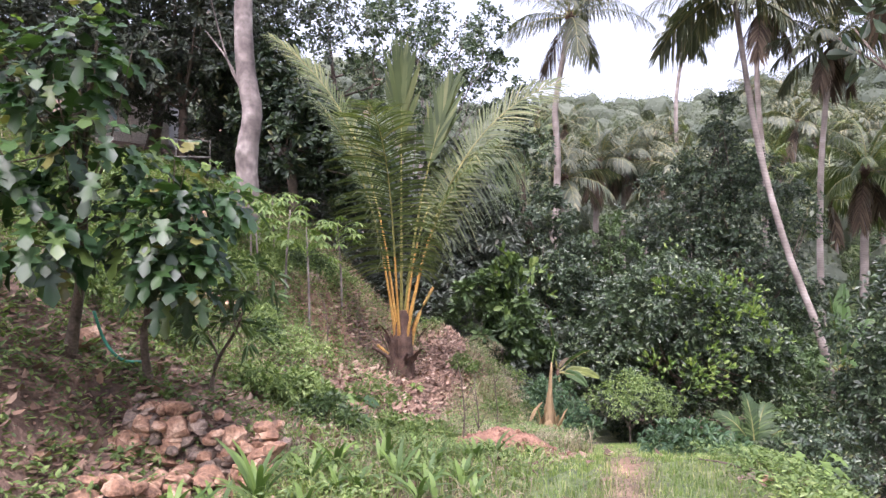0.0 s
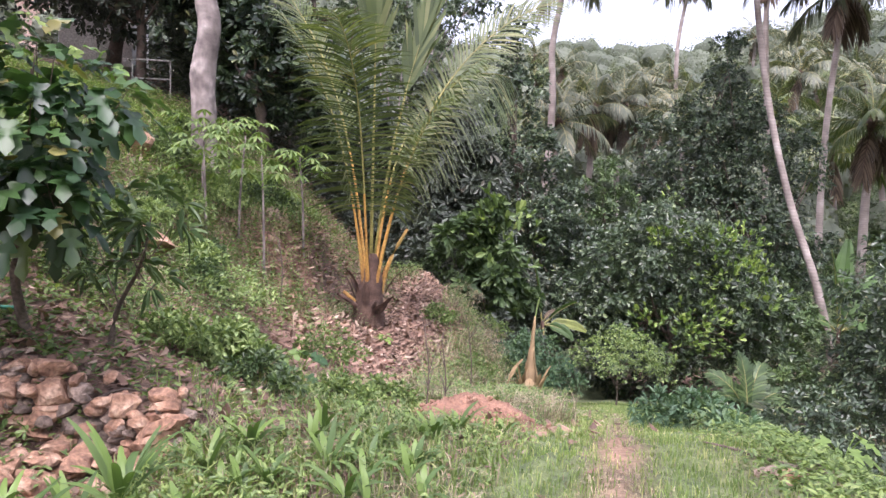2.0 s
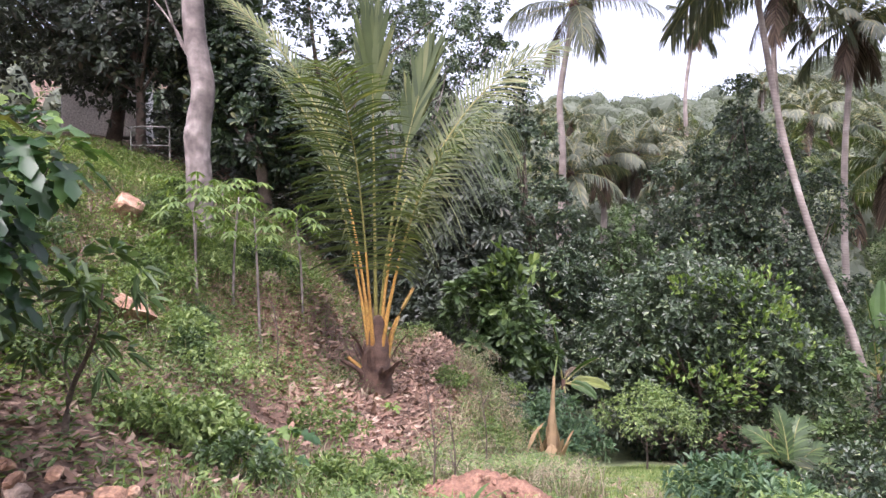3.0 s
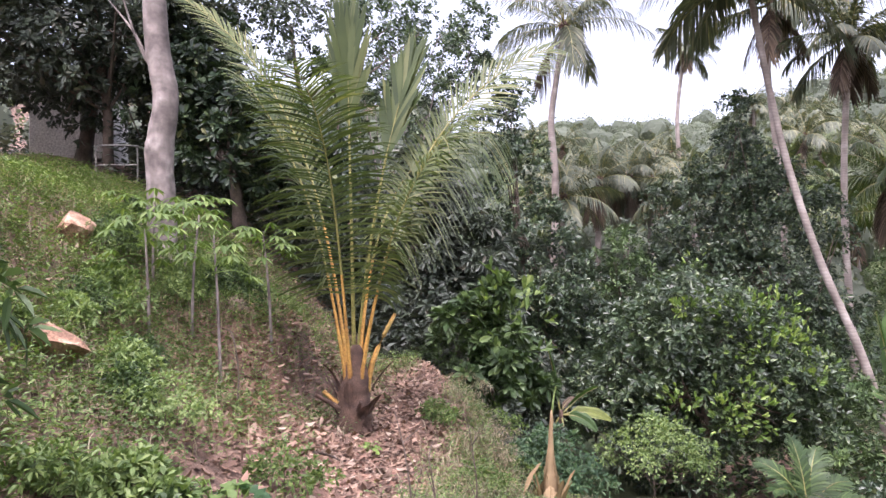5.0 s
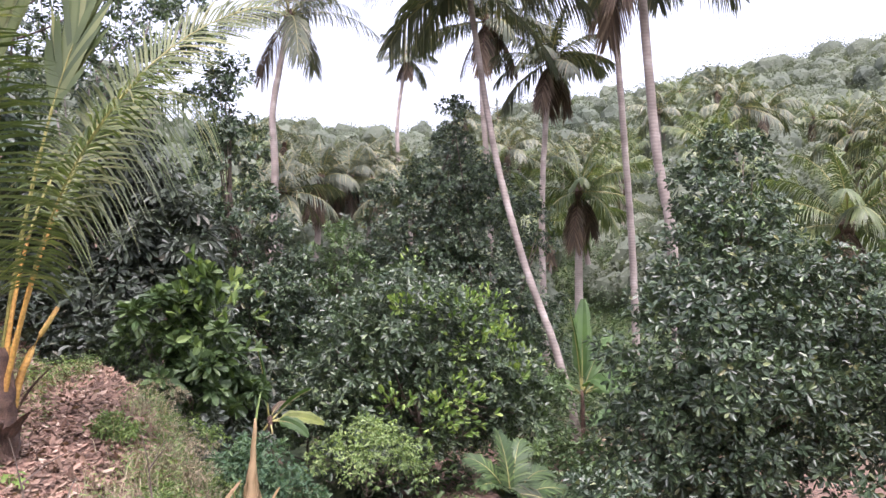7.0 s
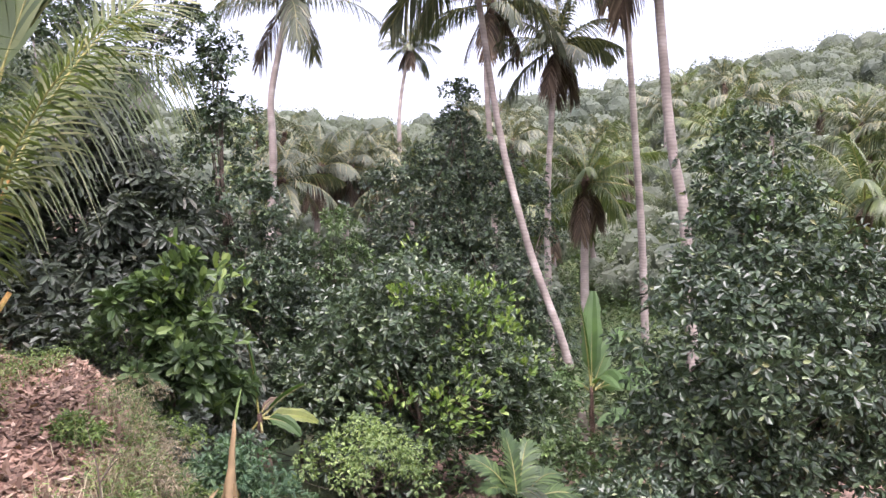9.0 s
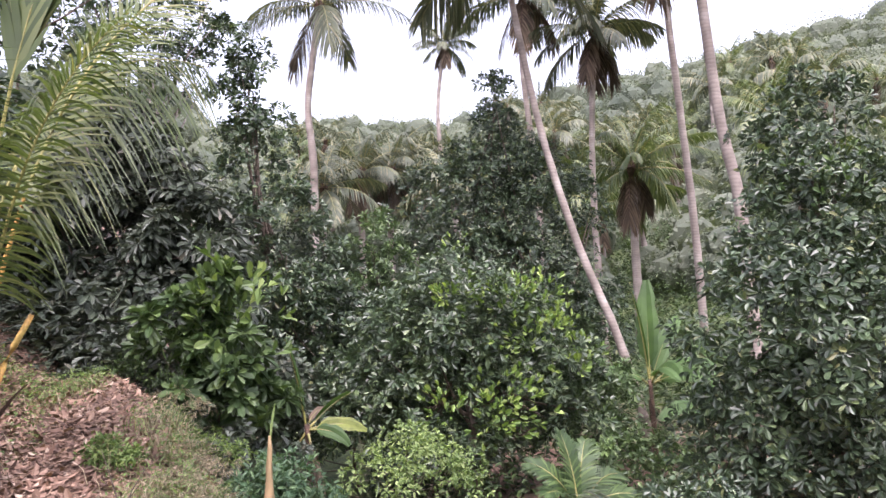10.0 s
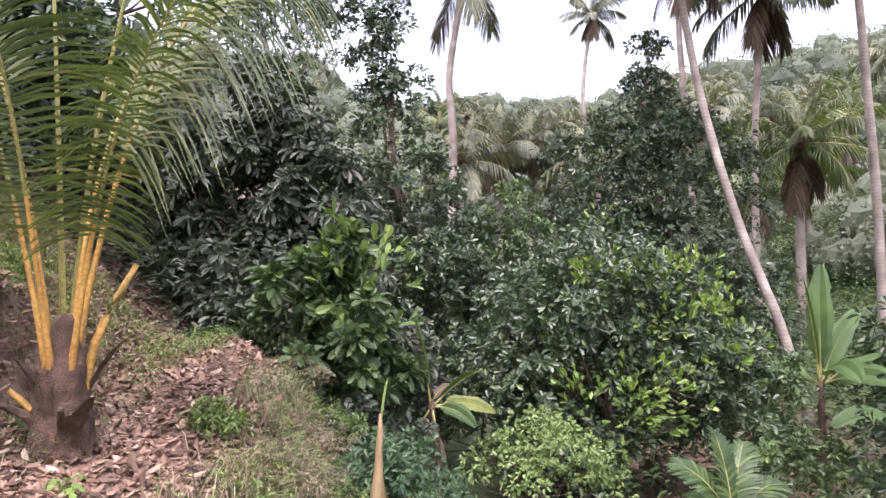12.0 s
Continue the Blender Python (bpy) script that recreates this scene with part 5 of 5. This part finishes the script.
broad_weed(on(-1.4, 9.8), 11, 0.2, "low plant with big pale green leaves beside the red soil", 601, WEED)
broad_weed(on(-1.15, 9.5), 9, 0.24, "dark leafy low plant beside the stones", 602, LOBED)
broad_weed(on(-0.55, 14.2), 7, 0.14, "yellow-green seedlings at the foot of the palm", 603, BRIGHT)
broad_weed(on(4.15, 8.2), 8, 0.24, "broad green leaves at the drop beside the path", 604, BRIGHT)


def dead_sapling(base, h, seed):
    rng = np.random.default_rng(seed)
    t = thing("dead_sapling", pose(*base), "thin leafless sapling by the heap of soil", "dead plant", "thin leafless saplings")
    P = spline([(0, 0, -0.05), (0.03, 0.02, h * 0.5), (-0.03, 0, h)], 9)
    piece("stem", tube(P, np.linspace(0.014, 0.006, 9), 6), DARK_BARK, t)
    for i in range(6):
        k = int(rng.integers(3, 9))
        d = ball(rng, 1)[0] * h * 0.3
        d[2] = abs(d[2]) + 0.05
        piece("twig", tube(spline([P[k], P[k] + d * 0.5 + [0, 0, 0.02], P[k] + d], 5), np.linspace(0.006, 0.002, 5), 5), DARK_BARK, t)


for x, y, h, s in ((0.25, 9.6, 1.05, 701), (0.45, 9.9, 0.95, 702), (0.9, 12.6, 1.2, 703), (-2.0, 12.6, 1.0, 704)):
    dead_sapling(on(x, y), h, s)


def strap_plant(base, n, L, seed):
    """A clump of broad strap leaves."""
    rng = np.random.default_rng(seed)
    t = thing("strap_leaf_plant", pose(*base), "clump of glossy strap-shaped leaves by the path", "plant", "strap-leaved plants")
    for i in range(n):
        bl, _ = banana_leaf(rng, L * rng.uniform(0.7, 1.2), 0.048, i * 137 + rng.normal(0, 20), rng.uniform(50, 84), rng.uniform(20, 90), 9, 0.0)
        piece("leaf", bl, (BRIGHT, STRAIGHT, WEED, STRAIGHT, STRAIGHT)[i % 5], t, "", True)


def strap_plants():
    rng = np.random.default_rng(95)
    for i, (x, y) in enumerate(((-1.72, 5.6), (-1.5, 5.85), (-1.35, 5.4), (-0.7, 6.0), (-0.4, 6.5), (-0.95, 6.6), (-0.1, 7.2), (0.2, 6.8), (0.35, 7.6), (-0.55, 7.4), (-1.95, 5.3), (0.55, 8.0), (-1.1, 6.1), (-0.2, 5.9))):
        strap_plant(on(x, y), 12, 0.55 if i < 3 or i == 10 else 0.34, 400 + i)
    for i in range(22):
        y = rng.uniform(4.6, 9.0)
        strap_plant(on(0.25 * y - rng.uniform(1.0, 2.7), y), 6, rng.uniform(0.2, 0.32), 430 + i)


strap_plants()


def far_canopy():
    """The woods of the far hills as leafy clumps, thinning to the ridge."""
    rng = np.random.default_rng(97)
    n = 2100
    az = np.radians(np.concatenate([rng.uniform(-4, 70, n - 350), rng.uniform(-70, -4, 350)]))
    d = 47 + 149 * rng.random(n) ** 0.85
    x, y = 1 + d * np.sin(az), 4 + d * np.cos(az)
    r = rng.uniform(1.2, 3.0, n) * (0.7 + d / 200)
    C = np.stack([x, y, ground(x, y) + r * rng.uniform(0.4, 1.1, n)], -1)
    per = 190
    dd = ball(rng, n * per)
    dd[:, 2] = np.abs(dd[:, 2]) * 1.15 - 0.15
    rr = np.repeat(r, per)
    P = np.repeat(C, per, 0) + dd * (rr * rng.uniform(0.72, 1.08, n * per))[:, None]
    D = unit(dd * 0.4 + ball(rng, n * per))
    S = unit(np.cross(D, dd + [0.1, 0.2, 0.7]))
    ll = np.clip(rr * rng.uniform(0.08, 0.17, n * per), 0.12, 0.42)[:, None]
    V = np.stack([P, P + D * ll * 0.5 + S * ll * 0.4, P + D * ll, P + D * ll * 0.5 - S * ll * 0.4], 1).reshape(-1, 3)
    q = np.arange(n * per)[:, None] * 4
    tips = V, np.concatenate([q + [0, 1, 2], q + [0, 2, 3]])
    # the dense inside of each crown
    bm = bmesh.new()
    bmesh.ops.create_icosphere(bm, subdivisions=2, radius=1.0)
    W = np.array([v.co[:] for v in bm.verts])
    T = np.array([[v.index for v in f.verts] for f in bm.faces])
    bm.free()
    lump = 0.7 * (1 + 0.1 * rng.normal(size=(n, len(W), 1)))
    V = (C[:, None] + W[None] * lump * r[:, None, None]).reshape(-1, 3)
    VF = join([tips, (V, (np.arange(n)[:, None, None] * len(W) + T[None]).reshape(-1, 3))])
    # leaf colour here carries the haze, there is none in the air
    stuff("far_woods", VF, HAZY_FAR_LEAF, "wooded green hillside across the valley, leaf colour paled for haze", "woods")


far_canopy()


# ---- what shows between the trees up the bank ----
def building():
    b = on(-10.6, 25.5)
    t = thing("white_house", pose(b[0], b[1], b[2] + 0.0, 0, 0, 12), "pale plastered house half hidden behind the trees", "house")
    bm = bmesh.new()
    bmesh.ops.create_cube(bm, size=1.0, matrix=Matrix.Translation((0, 1.5, 1.3)) @ Matrix.Diagonal((2.2, 3.0, 2.6, 1)))
    bmesh.ops.bevel(bm, geom=bm.edges[:], offset=0.03, segments=1, affect="EDGES")
    ob = new("wall", bpy.data.meshes.new("wall"))
    bm.to_mesh(ob.data)
    bm.free()
    ob.data.materials.append(PLASTER)
    ob.parent = t
    bm = bmesh.new()
    bmesh.ops.create_cube(bm, size=1.0, matrix=Matrix.Translation((0, 1.5, 2.68)) @ Matrix.Diagonal((2.8, 3.6, 0.14, 1)))
    ob = new("roof", bpy.data.meshes.new("roof"))
    bm.to_mesh(ob.data)
    bm.free()
    ob.data.materials.append(GREY_STONE)
    ob.parent = t


building()


def gate():
    b = on(-6.9, 20.4)
    t = thing("pipe_gate", pose(*b, 0, 0, 10), "small bent metal pipe gate among the trees", "gate")
    pts = [(-0.45, 0, -0.1), (-0.45, 0, 0.7), (-0.38, 0, 0.8), (0.38, 0, 0.8), (0.45, 0, 0.7), (0.45, 0, -0.1)]
    piece("pipe_frame", tube(spline(pts, 40), np.full(40, 0.019), 8), PIPE, t)
    piece("cross_rail", tube([(-0.45, 0, 0.35), (0, 0, 0.35), (0.45, 0, 0.35)], [0.018] * 3, 8), PIPE, t)


gate()


def hose():
    b = on(-3.4, 7.4)
    pts = [(-0.1, 0, 0.55), (0.0, 0.02, 0.25), (0.18, 0, 0.06), (0.4, 0.05, 0.03)]
    ob = piece("garden_hose", tube(spline(pts, 16), np.full(16, 0.016), 8), HOSE, None, "", True)
    ob.matrix_basis = pose(*b)
    tagged(ob, "short green plastic hose lying by the sapling", "hose")


hose()


def fallen_sticks():
    rng = np.random.default_rng(99)
    for i, (x, y, L, a) in enumerate(((-0.9, 13.2, 0.7, 50), (3.0, 7.6, 0.9, 120), (3.4, 7.1, 0.5, 70), (-2.2, 7.1, 0.6, 30), (-3.0, 6.9, 0.9, 5), (0.2, 9.2, 0.6, 20))):
        d = np.array([math.cos(radians(a)), math.sin(radians(a)), 0]) * L / 2
        c = np.array([x, y, 0])
        pts = [np.array(on(*(c + d * f)[:2], 0.04)) + rng.normal(0, 0.015, 3) for f in (-1, -0.3, 0.4, 1)]
        b = np.array(pts[0])
        ob = piece("stick", tube(spline([p - b for p in pts], 8), np.linspace(0.018, 0.008, 8), 6), DARK_BARK)
        ob.matrix_basis = pose(*b)
        tagged(ob, "thin fallen dead stick on the ground", "stick", "fallen sticks")


fallen_sticks()


def fallen_fronds():
    """Dry palm leaves shed on the slope."""
    rng = np.random.default_rng(98)
    for i, (x, y, az, L) in enumerate(((0.9, 13.4, 120, 1.7), (1.3, 15.6, 150, 1.6), (1.5, 14.2, 60, 1.3), (1.0, 17.8, 100, 1.5), (-0.2, 12.4, 70, 1.2))):
        b = on(x, y, 0.08)
        fall = math.degrees(math.atan2(float(ground(x + 0.5 * math.sin(radians(az)), y + 0.5 * math.cos(radians(az)))) - b[2] + 0.08, 0.5))
        rib, lf = frond_geometry(rng, az, fall + 8, 12, L, 30, 0.4, 0.03, 0.15, 30, 0.05, 0.15, 0.02, 3)
        t = thing("fallen_frond", pose(*b), "dry brown palm frond lying on the slope", "palm frond", "shed palm fronds")
        piece("midrib", rib, SHEATH, t)
        piece("dry_blade", lf, SHEATH, t)


fallen_fronds()
